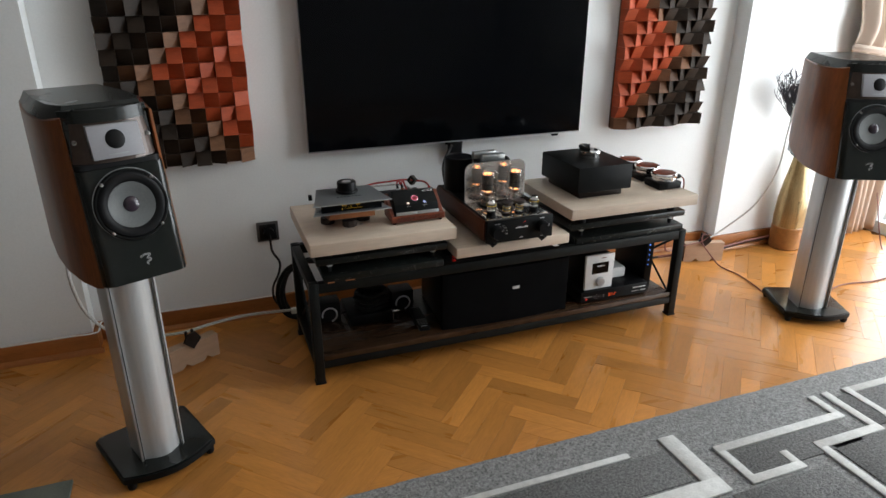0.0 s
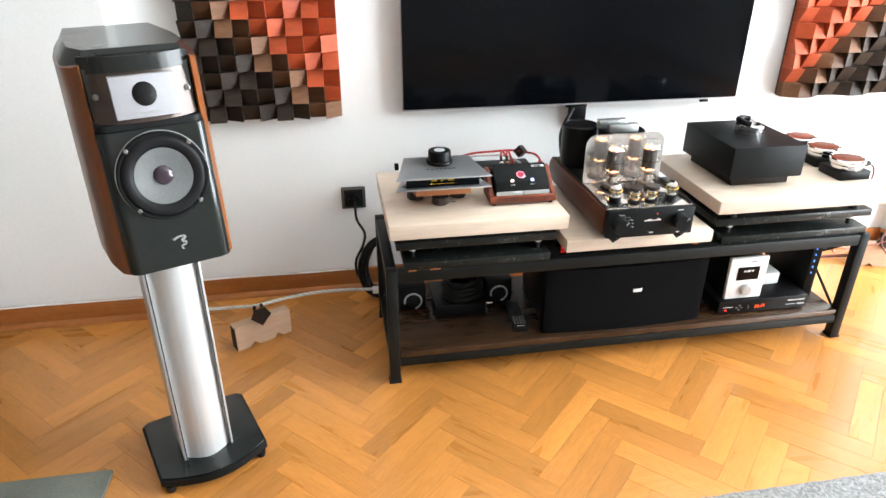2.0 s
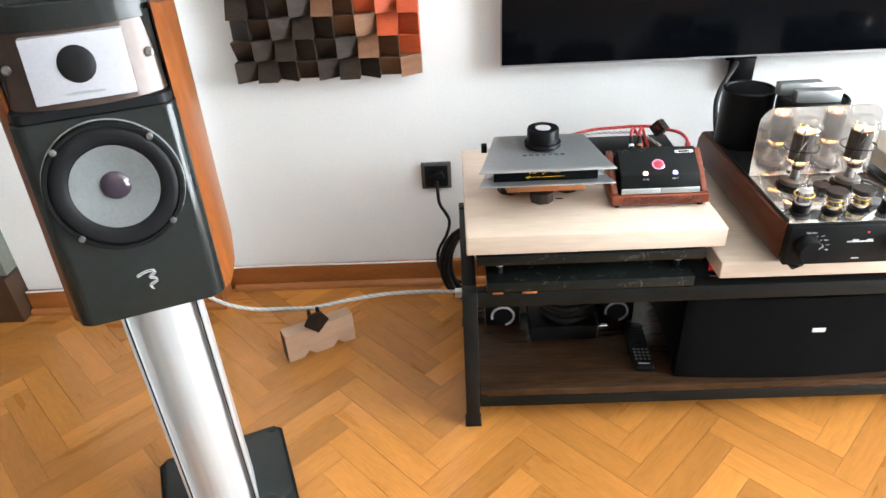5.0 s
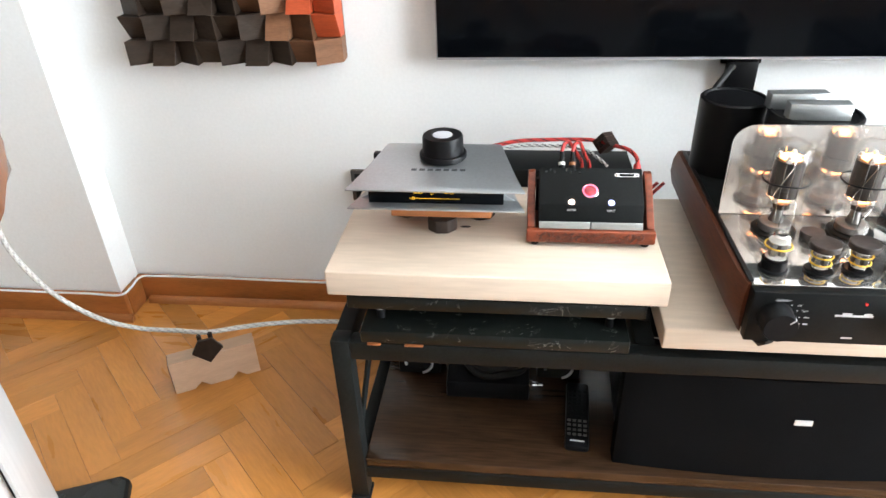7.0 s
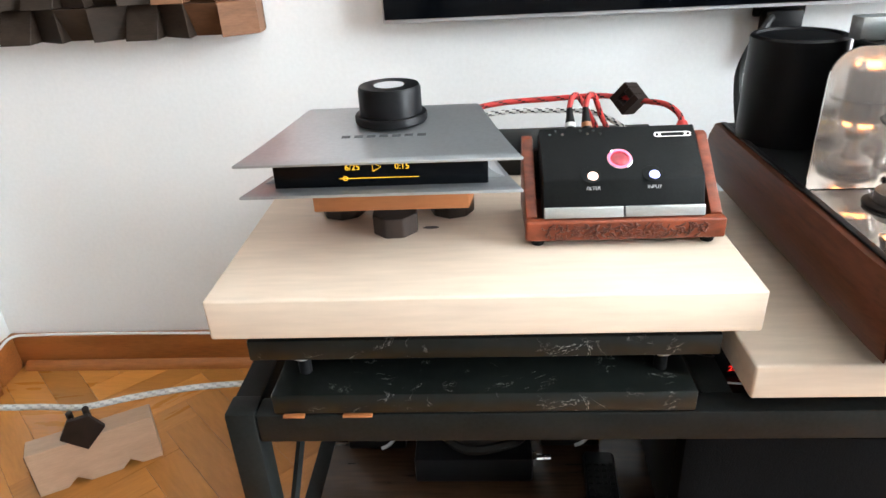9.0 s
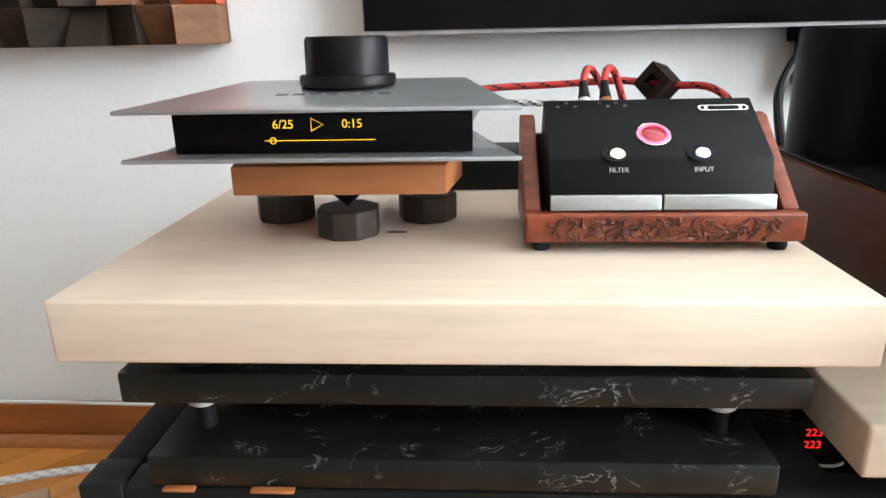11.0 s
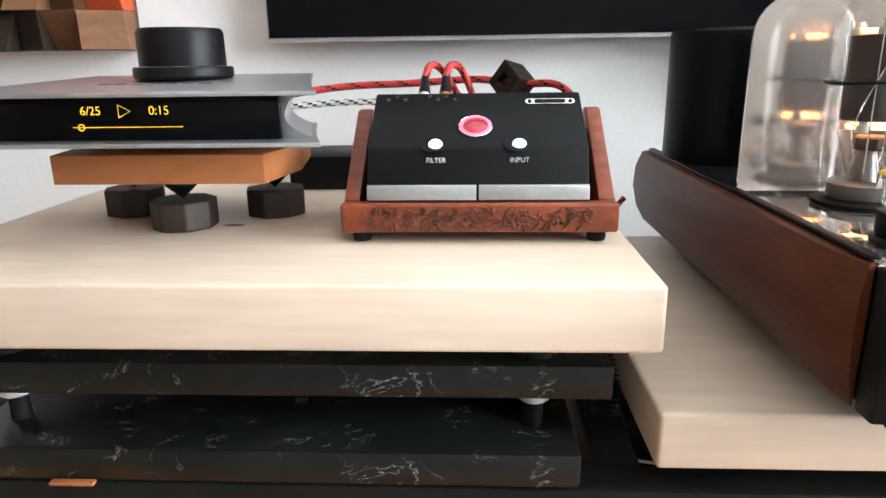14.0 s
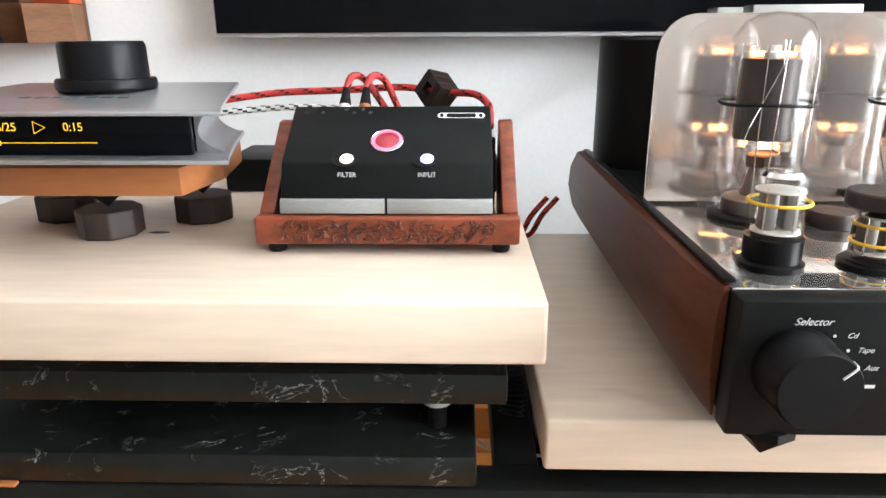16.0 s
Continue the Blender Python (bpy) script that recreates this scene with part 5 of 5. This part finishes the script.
part("display", B(1.490, 1.566, 2.1032, 2.1048, 0.228, 0.275, 0.0005), M["screen"], hf, smooth=0)
for a in ((1.512, 1.519, 0.258, 0.263), (1.523, 1.534, 0.257, 0.264), (1.538, 1.545, 0.258, 0.263)):
    part("display_bar", B(a[0], a[1], 2.1024, 2.1030, a[2], a[3]), M["ink"], hf, smooth=0)
part("knob", L([(0.019, 0), (0.0195, 0.002), (0.018, 0.011), (0.016, 0.0125), (0, 0.0125)], (1.530, 2.1048, 0.193), 32, Matrix.Rotation(radians(90), 4, "X")), M["silver"], hf)
part("name_bar", B(1.531, 1.552, 2.1042, 2.1048, 0.292, 0.295), M["brownred"], hf, smooth=0)
solo("white_box", B(1.615, 1.70, 2.17, 2.30, 0.1603, 0.205, 0.006), M["white"], "small white plastic box on the set-top box", "box")
rt = thing("router", (1.76, 2.25, S), 0, "upright black network router with small lights", "router", world=True)
part("case", B(1.765, 1.80, 2.13, 2.34, S + 0.0003, 0.333, 0.004), M["blackplastic"], rt)
for k in range(5):
    part("status_light", B(1.7755, 1.780, 2.1285, 2.1297, 0.215 + 0.022 * k, 0.221 + 0.022 * k), M["blueled"], rt, smooth=0)
rc = thing("remote_control", (0.795, 2.19, S), -4, "black remote control with rows of grey buttons", "remote control")
part("body", B(-0.022, 0.022, -0.085, 0.085, 0.0003, 0.017, 0.006), M["blackplastic"], rc)
for r in range(11):
    for c in range(4):
        if r in (5, 6) and c in (1, 2):
            continue
        part("button", B(-0.016 + 0.0098 * c - 0.0022, -0.016 + 0.0098 * c + 0.0042, -0.060 + 0.0115 * r, -0.0545 + 0.0115 * r, 0.0165, 0.0186, 0.0006), M["graymetal"] if r < 4 else M["blackmatte"], rc, smooth=0)
part("ring_key", L([(0.0105, 0.0166), (0.0105, 0.0186), (0.006, 0.0190), (0.0055, 0.0186), (0, 0.0186)], (0, 0.008, 0), 24), M["blackmatte"], rc)
part("name_bar", B(-0.013, 0.013, -0.074, -0.0705, 0.01705, 0.0174), M["ink"], rc, "pale name marking", smooth=0)
pb = thing("power_block", (0.62, 2.33, S), 0, "black power filter box with a plug and a metal socket", "power box", world=True)
part("case", B(0.538, 0.703, 2.231, 2.40, S + 0.0003, 0.150, 0.003), M["blackplastic"], pb)
part("socket", L([(0.006, 0), (0.006, 0.016), (0.0045, 0.017), (0.0045, 0.026)], (0.7032, 2.246, 0.139), 16, Matrix.Rotation(radians(90), 4, "Y")), M["chrome"], pb, "bright metal socket")
part("nut", L([(0.010, 0), (0.010, 0.006)], (0.7034, 2.246, 0.139), 6, Matrix.Rotation(radians(90), 4, "Y")), M["chrome"], pb, smooth=0)
for k, (r, z) in enumerate(((0.060, 0.1625), (0.058, 0.1795), (0.062, 0.1965), (0.057, 0.2135))):
    ring = [(0.635 + r * math.cos(2 * math.pi * i / 36), 2.288 + 0.8 * r * math.sin(2 * math.pi * i / 36), z + 0.003 * math.sin(i * 0.7)) for i in range(37)]
    solo("coiled_cable", tube(bmesh.new(), ring, 0.0088, 8), M["blackcord"], "thick black cable coiled on the power box", "cable", group="coils of black cable")
for x, y in ((0.478, 2.331), (0.768, 2.335)):
    so = thing("table_socket", (x, y, S), 0, "black extension socket with a shiny round rim", "socket", "extension sockets", world=True)
    part("body", B(x - 0.048, x + 0.04, y - 0.035, y + 0.035, S + 0.0003, 0.19, 0.004), M["blackplastic"], so)
    part("rim", tube(bmesh.new(), [(x - 0.004 + 0.028 * math.cos(radians(a)), y - 0.0362, 0.1395 + 0.028 * math.sin(radians(a))) for a in range(-75, 196, 15)], 0.0032, 6), M["plate"], so, "shiny metal rim")
    part("inner", L([(0.0248, 0.0), (0.0248, 0.0012)], (x - 0.004, y - 0.0352, 0.1395), 24, Matrix.Rotation(radians(90), 4, "X")), M["rubber"], so)
cord("flat_lead", [(0.43, 2.34, 0.118), (0.47, 2.30, 0.125), (0.52, 2.305, 0.135), (0.55, 2.30, 0.14)], 0.005, M["blackcord"], "black lead lying on the shelf")
cord("flat_lead", [(0.705, 2.36, 0.14), (0.75, 2.31, 0.122), (0.80, 2.33, 0.118), (0.83, 2.38, 0.118)], 0.005, M["blackcord"], "black lead lying on the shelf")
vm = thing("voltage_meter", (0.923, 2.2, 0.3334), 0, "small black voltage meter with red digits", "meter", world=True)
part("case", B(0.902, 0.944, 2.178, 2.225, 0.3334, 0.366, 0.001), M["blackplastic"], vm)
for z in (0.3552, 0.3436):
    letters("223", 0.0098, pose(0.929, 2.1772, z, 90), M["redled"], vm, "red_digits")
cord("white_lead", [(0.78, 2.20, 0.375), (0.82, 2.16, 0.373), (0.844, 2.15, 0.363), (0.864, 2.15, 0.350), (0.902, 2.155, 0.3425), (0.94, 2.16, 0.336), (0.98, 2.2, 0.32)], 0.0013, M["whitebraid"], "thin pale lead between the slabs")


bm = bmesh.new()
tube(bm, [(0.8745 + 0.002 * math.sin(k * 0.08), 2.135 + 0.0004 * k, 0.3945 + 0.00085 * k) for k in range(49)], lambda u: 0.0092 + 0.0018 * math.sin(u * 75), 14)
solo("corrugated_hose", bm, M["rubber"], "short black corrugated hose end standing beside the marble", "hose")


# ---- socket, cables and cable blocks ----
so = thing("wall_socket", (0.31, 2.68, 0.325), 0, "square dark grey wall socket with a black plug", "socket", world=True)
part("plate", B(0.268, 0.354, 2.668, 2.6795, 0.324, 0.405, 0.003), M["graphite"], so)
part("plate_rim", B(0.278, 0.344, 2.6655, 2.6678, 0.332, 0.397, 0.001), M["rubber"], so)
pg = part("plug", L([(0.020, 0), (0.021, 0.006), (0.020, 0.022), (0.013, 0.026)], (0.313, 2.6653, 0.366), 24, Matrix.Rotation(radians(90), 4, "X")), M["blackplastic"], so, "round black mains plug")
cord("mains_lead", [(0.313, 2.638, 0.362), (0.314, 2.63, 0.335), (0.318, 2.635, 0.29), (0.342, 2.635, 0.24), (0.334, 2.635, 0.19), (0.305, 2.632, 0.13), (0.31, 2.625, 0.07), (0.35, 2.63, 0.03), (0.42, 2.60, 0.015)], 0.0048, M["blackcord"], "black mains lead hanging from the wall socket")
for dx, dy in ((0, 0), (0.014, -0.012), (0.024, 0.01)):
    cord("mains_cable", [(0.47, 2.52 + dy, 0.275), (0.41 + dx, 2.54 + dy, 0.268), (0.350 + dx, 2.56 + dy, 0.225), (0.318 + dx, 2.57 + dy, 0.15), (0.322 + dx, 2.57 + dy, 0.075), (0.36 + dx, 2.56 + dy, 0.022),
                         (0.46, 2.53 + dy, 0.012)], 0.0085, M["blackcord"], "thick black power cable looped behind the rack")


def cable_block(name, a, b, z, label):
    """A wooden block with notched underside, from a to b along its front foot, with a dark diamond cleat on it."""
    a, b = Vector(a), Vector(b)
    d = b - a
    ln, yaw = d.length, math.degrees(math.atan2(d.y, d.x))
    bk = thing(name, (a.x, a.y, 0), yaw, label, "cable block", "wooden cable blocks")
    pts = [(0, 0), (ln * 0.22, 0), (ln * 0.31, 0.018), (ln * 0.40, 0), (ln * 0.66, 0), (ln * 0.74, 0.018), (ln * 0.83, 0), (ln, 0), (ln, z), (0, z)]
    part("block", P(pts, "y", 0, 0.04, 0.0012), M["beech"], bk, smooth=0)
    # thin dark sheet over the block's left end
    part("end_stain", B(-0.0012, -0.0003, 0.002, 0.038, 0.003, z - 0.003), M["ebony"], bk, smooth=0)
    c = ln * 0.47
    q = [(c + 0.034 * math.cos(radians(k)), z + 0.016 + 0.034 * math.sin(radians(k))) for k in (0, 62, 118, 180, 270)]
    cl = part("cleat", P(q, "y", -0.009, -0.0004, 0.001), M["ebony"], bk, "dark wooden pentagon cleat", smooth=0)
    for k in (-1, 1):
        part("peg", L([(0.0055, 0), (0.0055, 0.048), (0.004, 0.050)], (c + k * 0.012, 0.012, z + 0.0004), 14), M["ebony"], bk)
    return bk


cable_block("cable_block_stand", (-0.100, 2.303), (0.068, 2.397), 0.088, "notched pale wooden block carrying a grey cable")
cable_block("cable_block_stand", (2.300, 2.505), (2.495, 2.450), 0.098, "notched pale wooden block carrying a red cable")
cord("speaker_cable", [(-0.245, 2.118, 0.70), (-0.305, 2.19, 0.62), (-0.34, 2.265, 0.49), (-0.342, 2.285, 0.38), (-0.32, 2.315, 0.27), (-0.265, 2.35, 0.178), (-0.195, 2.38, 0.128), (-0.11, 2.39, 0.118), (-0.035, 2.385, 0.121), (0.05, 2.405, 0.126), (0.15, 2.43, 0.125),
                       (0.25, 2.455, 0.112), (0.36, 2.468, 0.098)], 0.0055, [M["whitebraid"], M["greybraid"]], "pale twisted loudspeaker cable over a wooden block", twist=3, step=0.007, n=9)
cord("speaker_cable", [(2.52, 2.05, 0.66), (2.56, 2.12, 0.72), (2.66, 2.33, 0.80), (2.665, 2.36, 0.66), (2.66, 2.37, 0.48), (2.62, 2.42, 0.30), (2.52, 2.48, 0.17), (2.42, 2.49, 0.115), (2.36, 2.487, 0.108)], 0.004, [M["whitebraid"], M["greybraid"]], "pale twisted loudspeaker cable hanging behind the stand", twist=3, step=0.007, n=9)
solo("connector", B(0.352, 0.374, 2.455, 2.475, 0.085, 0.107, 0.003), M["white"], "small white cable connector by the rack", "connector")
# thin lines along the wall
cord("wall_wire", [(-0.94, 2.565, 0.083), (-0.80, 2.567, 0.085), (-0.6, 2.568, 0.083), (-0.45, 2.568, 0.083), (-0.362, 2.566, 0.083), (-0.348, 2.60, 0.084), (-0.345, 2.645, 0.087), (-0.30, 2.656, 0.086), (-0.1, 2.657, 0.086), (0.1, 2.657, 0.083), (0.33, 2.657, 0.083)], 0.003,
     M["white"], "thin white wire lying on the skirting board")
for k, yy in enumerate((2.555, 2.542)):
    cord("floor_cable", [(1.95, 2.58, 0.01), (2.2, 2.58, 0.012), (2.5, yy - 0.02, 0.022 + 0.014 * k), (2.75, yy, 0.03 + 0.014 * k), (3.0, yy - 0.01, 0.04 + 0.012 * k), (3.3, yy, 0.03)], 0.006, M["brownred"] if k else M["blackcord"], "dark cable lying along the skirting board")
cord("thin_red_cable", [(2.55, 1.95, 0.004), (2.8, 2.02, 0.004), (3.0, 2.0, 0.004), (3.2, 2.05, 0.004), (3.42, 2.3, 0.01), (3.5, 2.45, 0.25)], 0.0032, M["brownred"], "thin brown-red cable running to the curtain")


# ---- vase with dried twigs ----
def vase():
    vx, vy = 2.945, 2.495
    vs = thing("vase", (vx, vy, 0), 0, "tall gold-glazed vase with an orange-brown foot", "vase", world=True)
    part("foot", L([(0.068, 0), (0.074, 0.006), (0.077, 0.05), (0.076, 0.118), (0.073, 0.122)], (vx, vy, 0), 40), M["vasefoot"], vs, "orange-brown lower band")
    part("body", L([(0.074, 0.1222), (0.076, 0.17), (0.072, 0.26), (0.058, 0.36), (0.042, 0.45), (0.036, 0.50), (0.042, 0.53), (0.039, 0.531), (0.033, 0.50)], (vx, vy, 0), 40, None, True), M["gold"], vs, "gold-brown glazed body")
    tw = thing("dried_twigs", (vx, vy, 0.5), 0, "bundle of dark dried twigs standing in a vase", "dried twigs", world=True)
    rnd = random.Random(3)
    for k in range(46):
        a, s = rnd.uniform(0, 6.283), rnd.uniform(0.03, 0.12)
        nx, nz = vx - 0.105 + 0.012 * math.cos(a), 0.68
        h = rnd.uniform(0.10, 0.25)
        pts = [(vx + 0.012 * math.cos(a), vy + 0.012 * math.sin(a), 0.48), (nx + 0.03, vy, 0.60), (nx, vy, nz)]

        def tip(q):
            return Vector((nx + (s * math.cos(a) - 0.03) * q, vy + 0.5 * s * q * math.sin(a), nz + h * q))
        for q in (0.35, 0.7, 1.0):
            pts.append(tuple(tip(q) + Vector((rnd.uniform(-0.008, 0.008), rnd.uniform(-0.006, 0.006), 0))))
        bm = bmesh.new()
        tube(bm, spline(pts, 3), lambda u: 0.0028 * (1 - 0.6 * u), 5)
        for b in range(8):
            q = rnd.uniform(0.35, 0.98)
            p = tip(q)
            d = Vector((rnd.uniform(-0.03, 0.03), rnd.uniform(-0.02, 0.02), rnd.uniform(0.02, 0.045)))
            tube(bm, [p, p + d * 0.6, p + d + Vector((rnd.uniform(-0.006, 0.006), 0, 0.004))], 0.0013, 4)
        part("twig", bm, M["twig"], tw)


vase()


# ---- curtain, tied back ----
def curtain():
    cu = thing("curtain", (3.4, 2.5, 0), 0, "floor-length beige curtain tied back beside the window", "curtain", world=True)
    bm = bmesh.new()
    nu, nv, tie = 90, 60, 0.98
    rows = []
    for j in range(nv + 1):
        z = 0.012 + (2.5 - 0.012) * j / nv
        squeeze = 0.62 + 0.38 * min(1.0, abs(z - tie) / 0.6) ** 0.8
        left = 3.17 + (0.16 * min(1.0, (tie - z) / 0.5) if z < tie else 0.0)
        row = []
        for i in range(nu + 1):
            u = i / nu
            x = left + u * (3.59 - left)
            fold = 0.028 * squeeze * math.sin(u * 30 + 0.7 * math.sin(z * 2.1)) + 0.012 * math.sin(u * 11 + z * 1.7)
            y = 2.525 + fold + 0.014 * noise.noise((u * 4, z * 3, 1)) - 0.035 * math.exp(-((z - tie - 0.12) / 0.1) ** 2)
            row.append(bm.verts.new((x, y, z)))
        rows.append(row)
    for a, b in zip(rows, rows[1:]):
        for i in range(nu):
            bm.faces.new((a[i], a[i + 1], b[i + 1], b[i]))
    ob = part("cloth", bm, M["curtain"], cu, smooth=60)
    md = ob.modifiers.new("thickness", "SOLIDIFY")
    md.thickness = 0.003
    bm = bmesh.new()
    ring = [(3.38 + 0.205 * math.cos(2 * math.pi * k / 32), 2.510 + 0.058 * math.sin(2 * math.pi * k / 32), tie - 0.03 * math.cos(2 * math.pi * k / 32)) for k in range(33)]
    tube(bm, ring, 0.016, 8)
    part("tieback", bm, M["curtain"], cu, "beige cloth tie-back")


curtain()


# ---- herringbone parquet: the pieces nearest the walk are parts, the rest one joined sheet ----
def parquet():
    ln, w = 0.31, 0.062
    fl = bpy.data.objects["floor"]
    inv = Matrix.Translation(-fl.location)
    u, v = Vector((1, 1, 0)) / math.sqrt(2), Vector((-1, 1, 0)) / math.sqrt(2)
    near, far = [], []
    for i in range(-140, 140):
        for j in range(-24, 24):
            for kind in (0, 1):
                o = Vector((0.31, 2.02, 0)) + u * (i * w + j * ln) + v * (i * w - j * ln)
                if kind == 0:
                    c, ang = o + u * (ln / 2) + v * (w / 2), 45
                else:
                    c, ang = o + u * (ln + w / 2) + v * (w - ln / 2), 135
                if not (WEST - 0.05 < c.x < EAST + 0.05 and SOUTH - 0.05 < c.y < NORTH + 0.1):
                    continue
                if -0.75 < c.x < 2.35 and 1.50 < c.y < 2.52:
                    near.append((c, ang))
                else:
                    far.append((c, ang))
    near.sort(key=lambda q: (q[0] - Vector((0.8, 1.85, 0))).length)
    far += near[300:]
    rnd = random.Random(7)
    shapes = []
    for k in range(6):
        bm = bmesh.new()
        g = 0.0003
        box(bm, -ln / 2 + g, ln / 2 - g, -w / 2 + g, w / 2 - g, -0.006, 0.0)
        for vv in bm.verts:
            if vv.co.z > -0.002:
                vv.co.z += rnd.uniform(-0.00008, 0.0)
        shapes.append(mesh_of("parquet_block", bm, M["parquet"], 0))
    for c, ang in near[:300]:
        ob = new("parquet_block", rnd.choice(shapes))
        ob.parent = fl
        ob.matrix_basis = inv @ pose(c.x, c.y, rnd.uniform(-0.0002, 0.0), rnd.uniform(-0.04, 0.04), rnd.uniform(-0.1, 0.1), ang + (180 if rnd.random() < 0.5 else 0))
    vs, fs = [], []
    q = [(sx * (ln / 2 - 0.0004), sy * (w / 2 - 0.0004)) for sx, sy in ((-1, -1), (1, -1), (1, 1), (-1, 1))]
    for c, ang in far:
        m = inv @ pose(c.x, c.y, 0, 0, 0, ang)
        n = len(vs)
        vs += [tuple(m @ Vector((a, b, -0.0059))) for a, b in q] + [tuple(m @ Vector((a, b, rnd.uniform(-0.0005, 0)))) for a, b in q]
        fs += [(n + 4, n + 5, n + 6, n + 7)] + [(n + k, n + (k + 1) % 4, n + 4 + (k + 1) % 4, n + 4 + k) for k in range(4)]
    me = bpy.data.meshes.new("parquet_rest")
    me.from_pydata(vs, [], fs)
    me.materials.append(M["parquet"])
    rest = new("parquet_rest", me)
    rest.parent = fl
    tagged(rest, "further herringbone parquet blocks", kind="stuff")


parquet()
